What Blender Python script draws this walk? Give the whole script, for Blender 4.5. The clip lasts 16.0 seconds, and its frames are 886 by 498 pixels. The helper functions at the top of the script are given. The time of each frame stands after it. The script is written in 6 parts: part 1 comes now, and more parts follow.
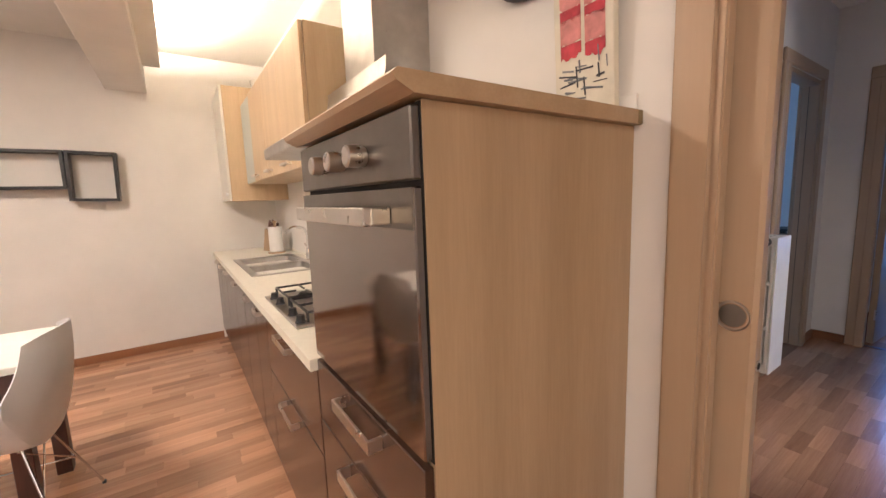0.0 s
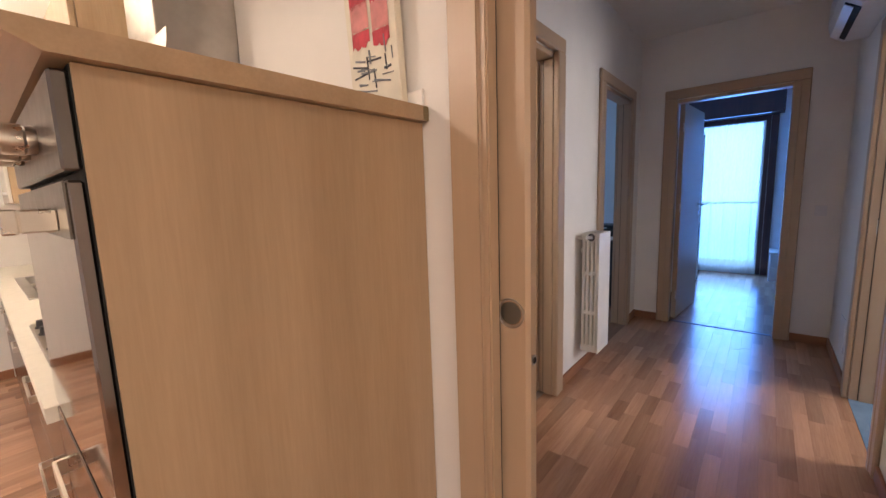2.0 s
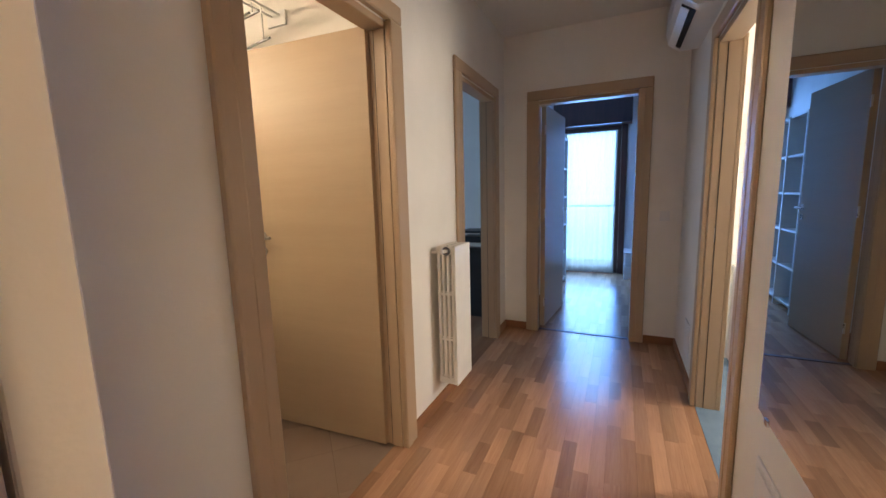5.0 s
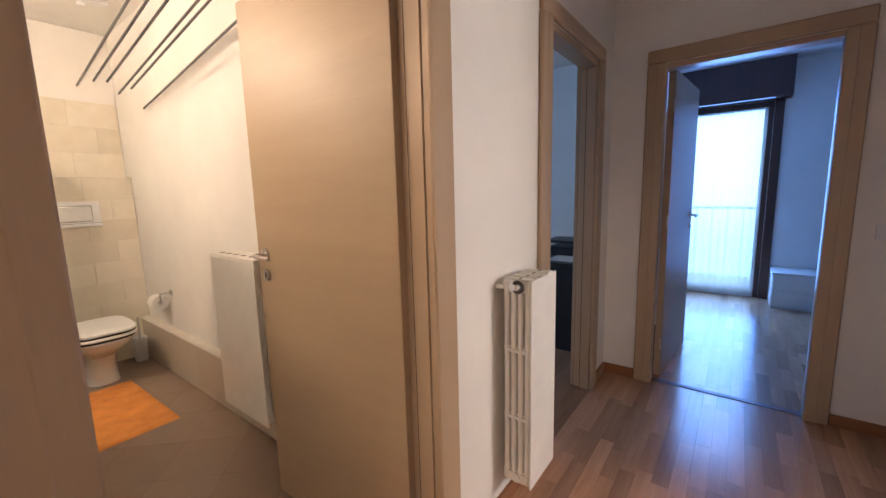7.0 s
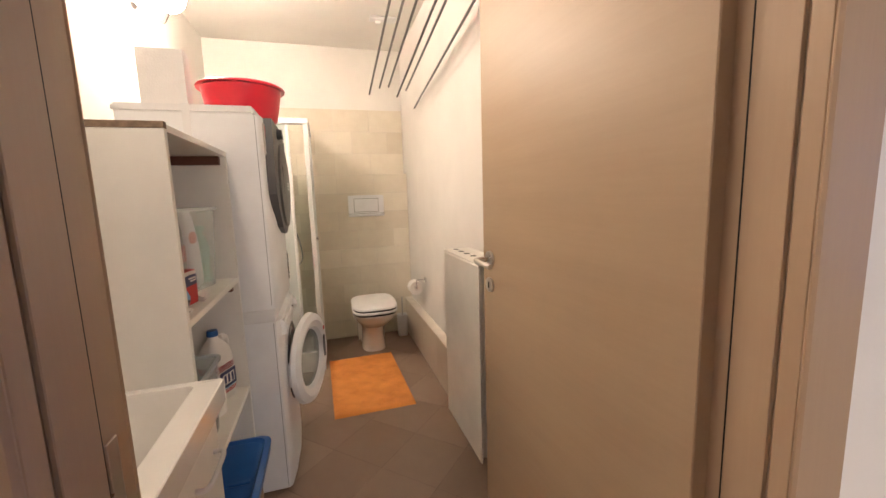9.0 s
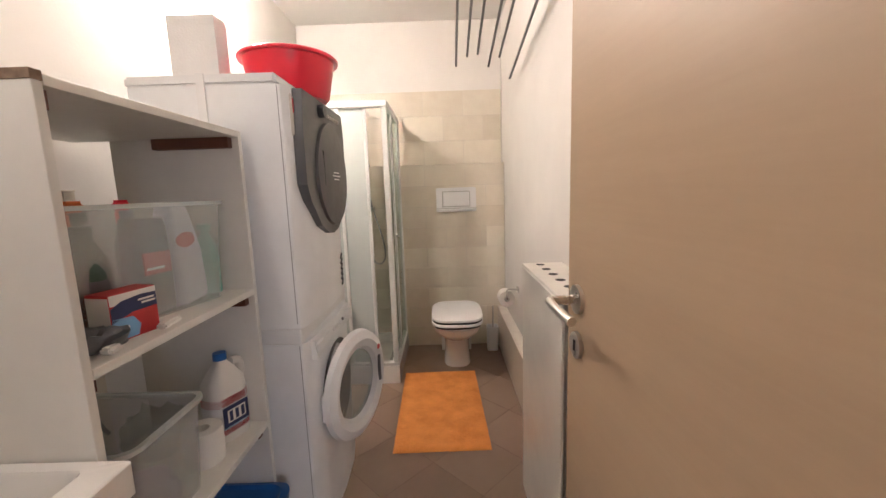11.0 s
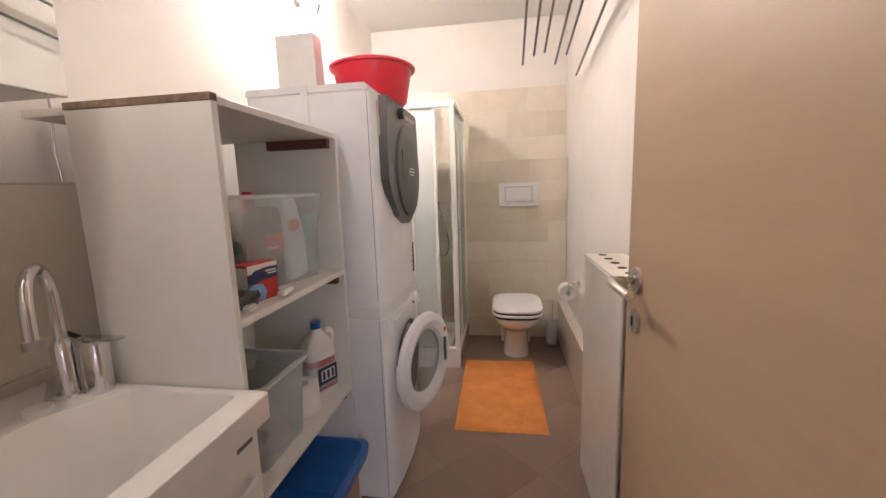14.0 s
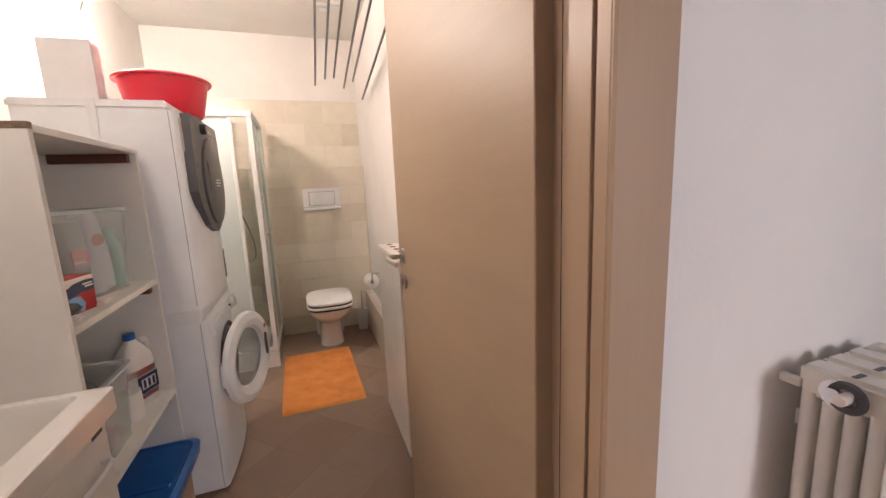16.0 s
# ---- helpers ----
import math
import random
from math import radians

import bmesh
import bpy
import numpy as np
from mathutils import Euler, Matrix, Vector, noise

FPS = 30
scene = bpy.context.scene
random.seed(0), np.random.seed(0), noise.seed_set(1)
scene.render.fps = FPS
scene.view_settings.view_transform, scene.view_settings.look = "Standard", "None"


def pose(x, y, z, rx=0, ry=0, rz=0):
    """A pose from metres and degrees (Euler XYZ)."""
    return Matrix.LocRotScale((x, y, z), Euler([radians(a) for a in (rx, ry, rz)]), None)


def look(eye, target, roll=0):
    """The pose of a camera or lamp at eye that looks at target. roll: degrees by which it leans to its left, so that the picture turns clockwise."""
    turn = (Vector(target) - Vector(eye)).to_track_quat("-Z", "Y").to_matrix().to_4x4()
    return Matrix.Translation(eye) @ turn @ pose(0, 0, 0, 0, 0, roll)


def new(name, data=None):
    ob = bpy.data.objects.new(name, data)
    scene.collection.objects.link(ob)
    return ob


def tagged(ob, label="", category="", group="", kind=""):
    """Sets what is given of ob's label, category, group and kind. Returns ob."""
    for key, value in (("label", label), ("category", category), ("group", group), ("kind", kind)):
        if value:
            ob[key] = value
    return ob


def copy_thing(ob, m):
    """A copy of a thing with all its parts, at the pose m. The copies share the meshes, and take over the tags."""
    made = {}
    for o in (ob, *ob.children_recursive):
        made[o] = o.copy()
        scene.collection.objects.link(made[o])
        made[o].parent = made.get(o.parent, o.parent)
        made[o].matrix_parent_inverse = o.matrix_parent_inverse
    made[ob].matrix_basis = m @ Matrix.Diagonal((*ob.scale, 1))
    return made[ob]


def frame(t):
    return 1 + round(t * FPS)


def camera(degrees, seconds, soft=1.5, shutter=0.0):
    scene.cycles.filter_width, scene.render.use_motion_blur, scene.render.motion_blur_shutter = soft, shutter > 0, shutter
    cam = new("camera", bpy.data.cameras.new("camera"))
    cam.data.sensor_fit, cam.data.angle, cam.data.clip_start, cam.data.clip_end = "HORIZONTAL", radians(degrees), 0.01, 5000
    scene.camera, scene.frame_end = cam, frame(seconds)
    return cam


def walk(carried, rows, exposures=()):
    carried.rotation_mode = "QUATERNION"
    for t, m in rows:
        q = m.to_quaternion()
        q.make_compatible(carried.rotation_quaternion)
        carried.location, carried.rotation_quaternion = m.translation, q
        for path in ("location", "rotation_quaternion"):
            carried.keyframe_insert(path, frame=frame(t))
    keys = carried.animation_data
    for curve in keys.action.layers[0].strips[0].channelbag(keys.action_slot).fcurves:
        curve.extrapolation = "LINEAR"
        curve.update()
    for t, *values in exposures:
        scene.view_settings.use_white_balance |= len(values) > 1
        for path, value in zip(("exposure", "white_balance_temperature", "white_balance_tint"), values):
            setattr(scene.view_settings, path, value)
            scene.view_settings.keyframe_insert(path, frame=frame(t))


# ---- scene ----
cam = camera(97.3, 16.0)
PATH = [
    (0, (0.508, 0.537, 1.31), (1.625, 2.175, 1.048), -2.0),
    (0.5, (0.592, 0.52, 1.316), (1.827, 2.07, 1.043), -1.8),
    (1, (0.655, 0.498, 1.314), (1.988, 1.964, 1.043), -1.9),
    (1.5, (0.696, 0.47, 1.309), (2.126, 1.842, 1.035), -1.9),
    (2, (0.732, 0.448, 1.298), (2.255, 1.715, 1.024), -1.9),
    (2.5, (0.775, 0.431, 1.29), (2.379, 1.594, 1.014), -1.9),
    (3, (0.842, 0.42, 1.279), (2.521, 1.471, 1.0), -1.8),
    (3.5, (0.94, 0.402, 1.285), (2.687, 1.335, 1.002), -1.7),
    (4, (1.035, 0.401, 1.297), (2.827, 1.243, 1.014), -1.6),
    (4.2, (1.082, 0.413, 1.291), (2.885, 1.231, 1.01), -1.6),
    (6.3, (1.876, 0.517, 1.353), (3.63, 1.427, 1.046), -1.4),
    (6.5, (1.937, 0.597, 1.34), (3.664, 1.56, 1.041), -1.4),
    (7, (2.088, 0.713, 1.337), (3.664, 1.911, 1.048), -1.5),
    (7.5, (2.189, 0.8, 1.335), (3.521, 2.265, 1.051), -1.7),
    (8, (2.287, 0.87, 1.338), (3.326, 2.556, 1.058), -1.7),
    (8.5, (2.355, 0.944, 1.325), (3.115, 2.773, 1.05), -1.9),
    (9, (2.402, 1.09, 1.315), (2.966, 2.989, 1.04), -1.8),
    (9.5, (2.442, 1.239, 1.307), (2.9, 3.166, 1.032), -1.9),
    (10, (2.508, 1.365, 1.302), (2.858, 3.315, 1.025), -1.9),
    (10.2, (2.543, 1.415, 1.308), (2.819, 3.376, 1.029), -1.9),
    (12.3, (2.768, 1.662, 1.279), (2.52, 3.625, 0.983), -1.9),
    (12.5, (2.755, 1.639, 1.278), (2.507, 3.602, 0.984), -1.9),
    (13, (2.744, 1.57, 1.282), (2.462, 3.527, 0.984), -1.8),
    (13.5, (2.699, 1.501, 1.285), (2.386, 3.455, 0.993), -1.9),
    (14, (2.641, 1.435, 1.293), (2.334, 3.388, 0.996), -1.8),
    (14.5, (2.62, 1.317, 1.298), (2.379, 3.281, 1.004), -2.0),
    (15, (2.625, 1.194, 1.31), (2.583, 3.172, 1.016), -2.6),
    (15.5, (2.634, 1.097, 1.32), (2.903, 3.054, 1.01), -2.6),
    (16, (2.62, 1.028, 1.33), (3.264, 2.892, 0.999), -2.5),
]
EXPOSURES = [(0.0, -0.07, 6050, 12), (2.0, -0.03, 6250, 14), (3.5, 0.17, 7500, 6), (4.2, 0.22, 7700, 5), (6.5, 0.24, 7200, 17), (8.5, 0.22, 7000, 16), (10.0, 0.12, 6250, 14), (12.5, 0.05, 6000, 18), (14.5, 0.06, 6000, 18), (16.0, 0.12, 6200, 19)]
walk(cam, [(t, look(eye, target, roll)) for t, eye, target, roll in PATH], EXPOSURES)

# ---- light ----
world = bpy.data.worlds.new("sky")
scene.world = world
world.use_nodes = True
wn = world.node_tree
sky = wn.nodes.new("ShaderNodeTexSky")
sky.sky_type, sky.sun_disc = "NISHITA", False
sky.sun_elevation, sky.sun_rotation = radians(18), radians(200)
wn.links.new(sky.outputs[0], wn.nodes["Background"].inputs[0])
wn.nodes["Background"].inputs[1].default_value = 0.13


def lamp(name, kind, m, energy, colour, size=0.1, size_y=None):
    d = bpy.data.lights.new(name, kind)
    d.energy, d.color = energy, colour
    if kind == "AREA":
        d.size = size
        if size_y:
            d.shape, d.size_y = "RECTANGLE", size_y
    elif kind == "SUN":
        d.angle = size
    else:
        d.shadow_soft_size = size
    ob = new(name, d)
    ob.matrix_world = m
    return ob


WARM = (1.0, 0.83, 0.62)
SOFTWARM = (1.0, 0.87, 0.73)
GLOBE = 240.0
DAY = (0.10, 0.31, 1.0)
sun = lamp("sun", "SUN", look((-20, -20, 20), (0, 0, 0)), 0.5, (1.0, 0.95, 0.9), radians(12))
lamp("balcony_daylight", "AREA", look((7.80, 0.85, 1.25), (0, 0.85, 1.0)), 42, DAY, 0.75, 2.0)
# Soft fill from behind the camera, at a window that is only assumed.
lamp("living_rear_fill", "AREA", look((-0.3, -1.52, 1.5), (0.2, 3, 1.2)), 6, (1.0, 0.88, 0.80), 1.3, 1.3)
# Unseen overhead fill, placed so its light reaches the corridor through the doorway.
lamp("living_overhead_fill", "AREA", look((-1.0, -0.45, 2.52), (-0.6, -0.3, 0)), 41, (1.0, 0.84, 0.68), 0.4)
# Added fill over the table, no fixture seen; lifts kitchen floor and wall.
lamp("dining_fill", "AREA", look((-0.8, 2.7, 2.6), (-0.75, 2.7, 0)), 66, (1.0, 0.84, 0.68), 0.4)
# Blue fill for the study's walls; its window is assumed and out of view.
lamp("study_blue_fill", "AREA", look((4.6, 4.5, 1.5), (4.6, 0, 1.3)), 21, (0.27, 0.52, 1.0), 1.1, 1.3)
# Strong added fill that brightens the corridor wall through the second bathroom's doorway.
lamp("guest_side_fill", "AREA", look((4.1, -1.92, 1.6), (3.45, 1.4, 1.8)), 47, (1.0, 0.94, 0.90), 0.7, 1.0)
lamp("kitchen_uplight", "AREA", pose(0.475, 3.2, 2.455, 180, 18, 0), 210, WARM, 0.09, 2.2)


lamp("mirror_lamp_light", "AREA", pose(1.95, 1.84, 2.285, 0, -10, 0), 6, SOFTWARM, 0.06, 0.45)


# ---- materials ----
def rgb(h):
    c = [int(h[i:i + 2], 16) / 255 for i in (0, 2, 4)]
    return tuple(((v + 0.055) / 1.055) ** 2.4 if v > 0.04045 else v / 12.92 for v in c) + (1.0,)


class Nodes:
    def __init__(self, name):
        self.mat = bpy.data.materials.new(name)
        self.mat.use_nodes = True
        self.t = self.mat.node_tree
        self.b = self.t.nodes["Principled BSDF"]

    def add(self, kind, **kw):
        n = self.t.nodes.new(kind)
        for k, v in kw.items():
            n.inputs[k].default_value = v
        return n

    def link(self, a, b):
        self.t.links.new(a, b)

    def coords(self, scale=(1, 1, 1), world_space=True):
        m = self.add("ShaderNodeMapping")
        m.inputs["Scale"].default_value = scale
        if world_space:
            g = self.add("ShaderNodeNewGeometry")
            self.link(g.outputs["Position"], m.inputs[0])
        else:
            g = self.add("ShaderNodeTexCoord")
            self.link(g.outputs["Object"], m.inputs[0])
        return m.outputs[0]

    def noise(self, vec, scale, detail=4, rough=0.55):
        n = self.add("ShaderNodeTexNoise", Scale=scale, Detail=detail, Roughness=rough)
        self.link(vec, n.inputs["Vector"])
        return n.outputs[0]

    def ramp(self, fac, stops):
        n = self.add("ShaderNodeValToRGB")
        r = n.color_ramp
        while len(r.elements) < len(stops):
            r.elements.new(0.5)
        for e, (p, c) in zip(r.elements, stops):
            e.position, e.color = p, c
        self.link(fac, n.inputs[0])
        return n.outputs[0]

    def mix(self, fac, a, b, mode="MIX"):
        n = self.t.nodes.new("ShaderNodeMixRGB")
        n.blend_type = mode
        for i, v in enumerate((fac, a, b)):
            if isinstance(v, (int, float, tuple)):
                n.inputs[i].default_value = v
            else:
                self.link(v, n.inputs[i])
        return n.outputs[0]

    def bump(self, height, strength, distance=0.002):
        n = self.add("ShaderNodeBump", Strength=strength, Distance=distance)
        self.link(height, n.inputs["Height"])
        self.link(n.outputs[0], self.b.inputs["Normal"])


def plain(name, colour, rough=0.5, metal=0.0, vary=0.08, scale=9.0, bump=0.0, fine=140.0, coat=0.0):
    """A painted, plastic or metal surface with faint blotches and grain."""
    n = Nodes(name)
    v = n.coords()
    big = n.noise(v, scale)
    dark = tuple(c * (1 - 2 * vary) for c in colour[:3]) + (1,)
    light = tuple(min(1, c * (1 + vary)) for c in colour[:3]) + (1,)
    n.link(n.ramp(big, [(0.3, dark), (0.7, light)]), n.b.inputs["Base Color"])
    g = n.noise(v, fine, 2)
    r = n.add("ShaderNodeMapRange")
    r.inputs[3].default_value, r.inputs[4].default_value = max(0.02, rough - 0.06), min(1, rough + 0.08)
    n.link(n.noise(v, scale * 3), r.inputs[0])
    n.link(r.outputs[0], n.b.inputs["Roughness"])
    n.b.inputs["Metallic"].default_value = metal
    n.b.inputs["Coat Weight"].default_value = coat
    if bump:
        n.bump(g, bump)
    return n.mat


def wood(name, dark, light, axis="z", rough=0.42, grain=26.0, per_object=0.0, stripe=0.5):
    """Veneer or strip wood with long grain along one axis."""
    n = Nodes(name)
    s = {"x": (0.05, 1, 1), "y": (1, 0.05, 1), "z": (1, 1, 0.05)}[axis]
    v = n.coords(s)
    if per_object:
        o = n.add("ShaderNodeObjectInfo")
        isl = n.add("ShaderNodeNewGeometry")
        addn = n.add("ShaderNodeMath")
        n.link(o.outputs["Random"], addn.inputs[0])
        n.link(isl.outputs["Random Per Island"], addn.inputs[1])
        fr = n.add("ShaderNodeMath")
        fr.operation = "FRACT"
        n.link(addn.outputs[0], fr.inputs[0])
        off = n.add("ShaderNodeVectorMath")
        sc = n.add("ShaderNodeMath")
        sc.operation = "MULTIPLY"
        sc.inputs[1].default_value = 37.0
        n.link(fr.outputs[0], sc.inputs[0])
        n.link(v, off.inputs[0])
        n.link(sc.outputs[0], off.inputs[1])
        v = off.outputs[0]
    broad = n.noise(v, grain * stripe, 3)
    fine = n.noise(v, grain * 7, 5, 0.65)
    f = n.mix(0.35, broad, fine)
    col = n.ramp(f, [(0.33, dark), (0.66, light)])
    if per_object:
        tone = n.ramp(fr.outputs[0], [(0.0, (1 - per_object,) * 3 + (1,)), (0.55, (1, 1, 1, 1)), (1.0, (1 + per_object * 0.6,) * 3 + (1,))])
        col = n.mix(1.0, col, tone, "MULTIPLY")
    n.link(col, n.b.inputs["Base Color"])
    n.b.inputs["Roughness"].default_value = rough
    n.bump(fine, 0.08, 0.001)
    return n.mat


def glass(name, tint=(0.9, 0.95, 0.93, 1), rough=0.0, clear=0.75):
    """Thin sheet: mostly see-through, with gloss on top."""
    n = Nodes(name)
    out = n.t.nodes["Material Output"]
    tr = n.add("ShaderNodeBsdfTransparent")
    tr.inputs[0].default_value = tint
    n.b.inputs["Base Color"].default_value = (0.85, 0.9, 0.88, 1)
    n.b.inputs["Roughness"].default_value = rough
    m = n.add("ShaderNodeMixShader", Fac=1 - clear)
    n.link(tr.outputs[0], m.inputs[1])
    n.link(n.b.outputs[0], m.inputs[2])
    n.link(m.outputs[0], out.inputs[0])
    return n.mat


def glow(name, colour, strength):
    n = Nodes(name)
    n.b.inputs["Base Color"].default_value = colour
    n.b.inputs["Emission Color"].default_value = colour
    n.b.inputs["Emission Strength"].default_value = strength
    return n.mat


WALL = plain("wall_paint", (0.80, 0.77, 0.73, 1), 0.85, vary=0.03, scale=2.2, bump=0.25, fine=90)
CEIL = plain("ceiling_paint", (0.78, 0.76, 0.72, 1), 0.9, vary=0.03, scale=1.6, bump=0.2, fine=70)
DOORWOOD = wood("door_laminate", (0.40, 0.285, 0.185, 1), (0.48, 0.35, 0.235, 1), "x", 0.36, 16)
DOORWOOD_Y = wood("door_laminate_side", (0.40, 0.285, 0.185, 1), (0.48, 0.35, 0.235, 1), "y", 0.36, 16)
TRIM = wood("door_trim_laminate", (0.425, 0.30, 0.198, 1), (0.462, 0.331, 0.221, 1), "z", 0.38, 24)
TRIM_X = wood("door_trim_laminate_head", (0.425, 0.30, 0.198, 1), (0.462, 0.331, 0.221, 1), "x", 0.38, 24)
TRIM_Y = wood("door_trim_laminate_head_y", (0.425, 0.30, 0.198, 1), (0.462, 0.331, 0.221, 1), "y", 0.38, 24)
BASEW = wood("baseboard_wood", (0.24, 0.10, 0.045, 1), (0.34, 0.15, 0.07, 1), "x", 0.4, 30)
BASEW_Y = wood("baseboard_wood_y", (0.24, 0.10, 0.045, 1), (0.34, 0.15, 0.07, 1), "y", 0.4, 30)
PARQUET = wood("parquet_strip", (0.335, 0.170, 0.100, 1), (0.54, 0.302, 0.182, 1), "x", 0.20, 22, per_object=0.30)
BEECH = wood("beech_veneer", (0.345, 0.232, 0.138, 1), (0.455, 0.318, 0.198, 1), "z", 0.36, 30, stripe=0.32)
BEECH_Y = wood("beech_edge", (0.345, 0.232, 0.138, 1), (0.455, 0.318, 0.198, 1), "y", 0.34, 30)
BEECH_X = wood("beech_edge_x", (0.36, 0.245, 0.15, 1), (0.47, 0.335, 0.21, 1), "x", 0.34, 30)
# Paler beech of the wall units; their stronger light is partly in this colour.
BEECHLIGHT = wood("pale_lit_beech_veneer", (0.47, 0.335, 0.20, 1), (0.58, 0.43, 0.275, 1), "z", 0.38, 30)
BROWN = plain("brown_gloss_front", (0.055, 0.028, 0.018, 1), 0.20, vary=0.06, coat=0.12)
DARKWOOD = wood("dark_brown_wood", (0.05, 0.018, 0.012, 1), (0.09, 0.03, 0.02, 1), "z", 0.4, 30)
WHITEPL = plain("white_plastic", (0.74, 0.74, 0.74, 1), 0.35, vary=0.02)
WHITEMET = plain("white_enamel", (0.77, 0.78, 0.79, 1), 0.32, vary=0.025, bump=0.05)
RADWHITE = plain("radiator_enamel", (0.80, 0.765, 0.70, 1), 0.34, vary=0.03, bump=0.05)
WHITELAM = plain("white_laminate", (0.76, 0.74, 0.69, 1), 0.45, vary=0.02, bump=0.05)
CERAMIC = plain("white_ceramic", (0.82, 0.80, 0.76, 1), 0.12, vary=0.02, coat=0.4)
CHROME = plain("chrome", (0.75, 0.75, 0.76, 1), 0.12, 1.0, vary=0.03)
STEEL = plain("brushed_steel", (0.52, 0.50, 0.48, 1), 0.30, 1.0, vary=0.06, scale=14)
DARKSTEEL = plain("dark_brushed_steel", (0.20, 0.18, 0.165, 1), 0.30, 1.0, vary=0.05, scale=14)
NICKEL = plain("satin_nickel", (0.60, 0.56, 0.52, 1), 0.28, 1.0, vary=0.04)
BLACK = plain("black_plastic", (0.018, 0.018, 0.02, 1), 0.4, vary=0.1)
GAP = plain("dark_gap", (0.01, 0.01, 0.011, 1), 0.7, vary=0.1)
MIRROR = Nodes("mirror_silver").mat
for key, val in (("Base Color", (0.72, 0.74, 0.72, 1)), ("Metallic", 1.0), ("Roughness", 0.0)):
    MIRROR.node_tree.nodes["Principled BSDF"].inputs[key].default_value = val
GREYPL = plain("grey_plastic", (0.075, 0.075, 0.08, 1), 0.38, vary=0.05)


# ---- building tools ----
def part(name, bm, material, parent=None, label="", smooth=False):
    me = bpy.data.meshes.new(name)
    bmesh.ops.recalc_face_normals(bm, faces=bm.faces)
    bm.to_mesh(me)
    bm.free()
    me.materials.append(material)
    if smooth:
        for p in me.polygons:
            p.use_smooth = True
        me.set_sharp_from_angle(angle=radians(38))
    ob = new(name, me)
    if parent:
        ob.parent = parent
    if label:
        ob["label"] = label
    return ob


def thing(name, label, category, m=None, group="", kind=""):
    ob = new(name)
    ob.empty_display_size = 0.1
    if m:
        ob.matrix_world = m
    return tagged(ob, label, category, group, kind)


def structure(ob, label, category):
    return tagged(ob, label, category, kind="structure")


def box(x0, x1, y0, y1, z0, z1, bevel=0.0, bm=None, segs=1):
    bm = bm or bmesh.new()
    r = bmesh.ops.create_cube(bm, size=1.0)
    m = Matrix.Translation(((x0 + x1) / 2, (y0 + y1) / 2, (z0 + z1) / 2)) @ Matrix.Diagonal((x1 - x0, y1 - y0, z1 - z0, 1))
    bmesh.ops.transform(bm, matrix=m, verts=r["verts"])
    if bevel:
        es = {e for v in r["verts"] for e in v.link_edges}
        bmesh.ops.bevel(bm, geom=list(es), offset=bevel, segments=segs, affect="EDGES", clamp_overlap=True)
    return bm


def rod(a, b, r, bm=None, n=12, r2=None):
    """A round bar from a to b."""
    bm = bm or bmesh.new()
    a, b = Vector(a), Vector(b)
    d = b - a
    m = Matrix.Translation((a + b) / 2) @ d.to_track_quat("Z", "Y").to_matrix().to_4x4()
    bmesh.ops.create_cone(bm, cap_ends=True, segments=n, radius1=r, radius2=r if r2 is None else r2, depth=d.length, matrix=m)
    return bm


def lathe(profile, n=32, bm=None, m=None, closed=False):
    """Turn rows of (radius, height) round z."""
    bm = bm or bmesh.new()
    m = m or Matrix()
    rings = []
    for r, z in profile:
        rings.append([bm.verts.new(m @ Vector((r * math.cos(2 * math.pi * i / n), r * math.sin(2 * math.pi * i / n), z))) for i in range(n)])
    pairs = list(zip(rings, rings[1:])) + ([(rings[-1], rings[0])] if closed else [])
    for a, b in pairs:
        for i in range(n):
            bm.faces.new((a[i], a[(i + 1) % n], b[(i + 1) % n], b[i]))
    if not closed:
        for ring in (rings[0], rings[-1]):
            if (ring[0].co - ring[n // 2].co).length > 1e-4:
                bm.faces.new(ring)
    bmesh.ops.remove_doubles(bm, verts=bm.verts, dist=1e-6)
    return bm


def loft(rings, bm=None, cap=True):
    """Skin rows of points, each with the same count."""
    bm = bm or bmesh.new()
    vs = [[bm.verts.new(p) for p in r] for r in rings]
    n = len(vs[0])
    for a, b in zip(vs, vs[1:]):
        for i in range(n):
            bm.faces.new((a[i], a[(i + 1) % n], b[(i + 1) % n], b[i]))
    if cap:
        bm.faces.new(vs[0])
        bm.faces.new(vs[-1])
    return bm


def tube(points, r, n=10, bm=None, steps=6):
    """A bent round tube through points, softened between them."""
    pts = [Vector(p) for p in points]
    line = []
    for i in range(len(pts) - 1):
        p0, p1, p2, p3 = pts[max(i - 1, 0)], pts[i], pts[i + 1], pts[min(i + 2, len(pts) - 1)]
        for k in range(steps):
            t = k / steps
            line.append(0.5 * ((2 * p1) + (p2 - p0) * t + (2 * p0 - 5 * p1 + 4 * p2 - p3) * t * t + (3 * p1 - p0 - 3 * p2 + p3) * t ** 3))
    line.append(pts[-1])
    rings = []
    ref = Vector((0.123, 0.3, 0.9)).normalized()
    for i, p in enumerate(line):
        d = (line[min(i + 1, len(line) - 1)] - line[max(i - 1, 0)]).normalized()
        u = d.cross(ref).normalized()
        v = d.cross(u)
        rings.append([p + r * (math.cos(2 * math.pi * k / n) * u + math.sin(2 * math.pi * k / n) * v) for k in range(n)])
    return loft(rings, bm)


def prism(poly, z0, z1, bm=None, m=None):
    """Raise a flat outline (x, y) from z0 to z1."""
    m = m or Matrix()
    return loft([[m @ Vector((x, y, z)) for x, y in poly] for z in (z0, z1)], bm)


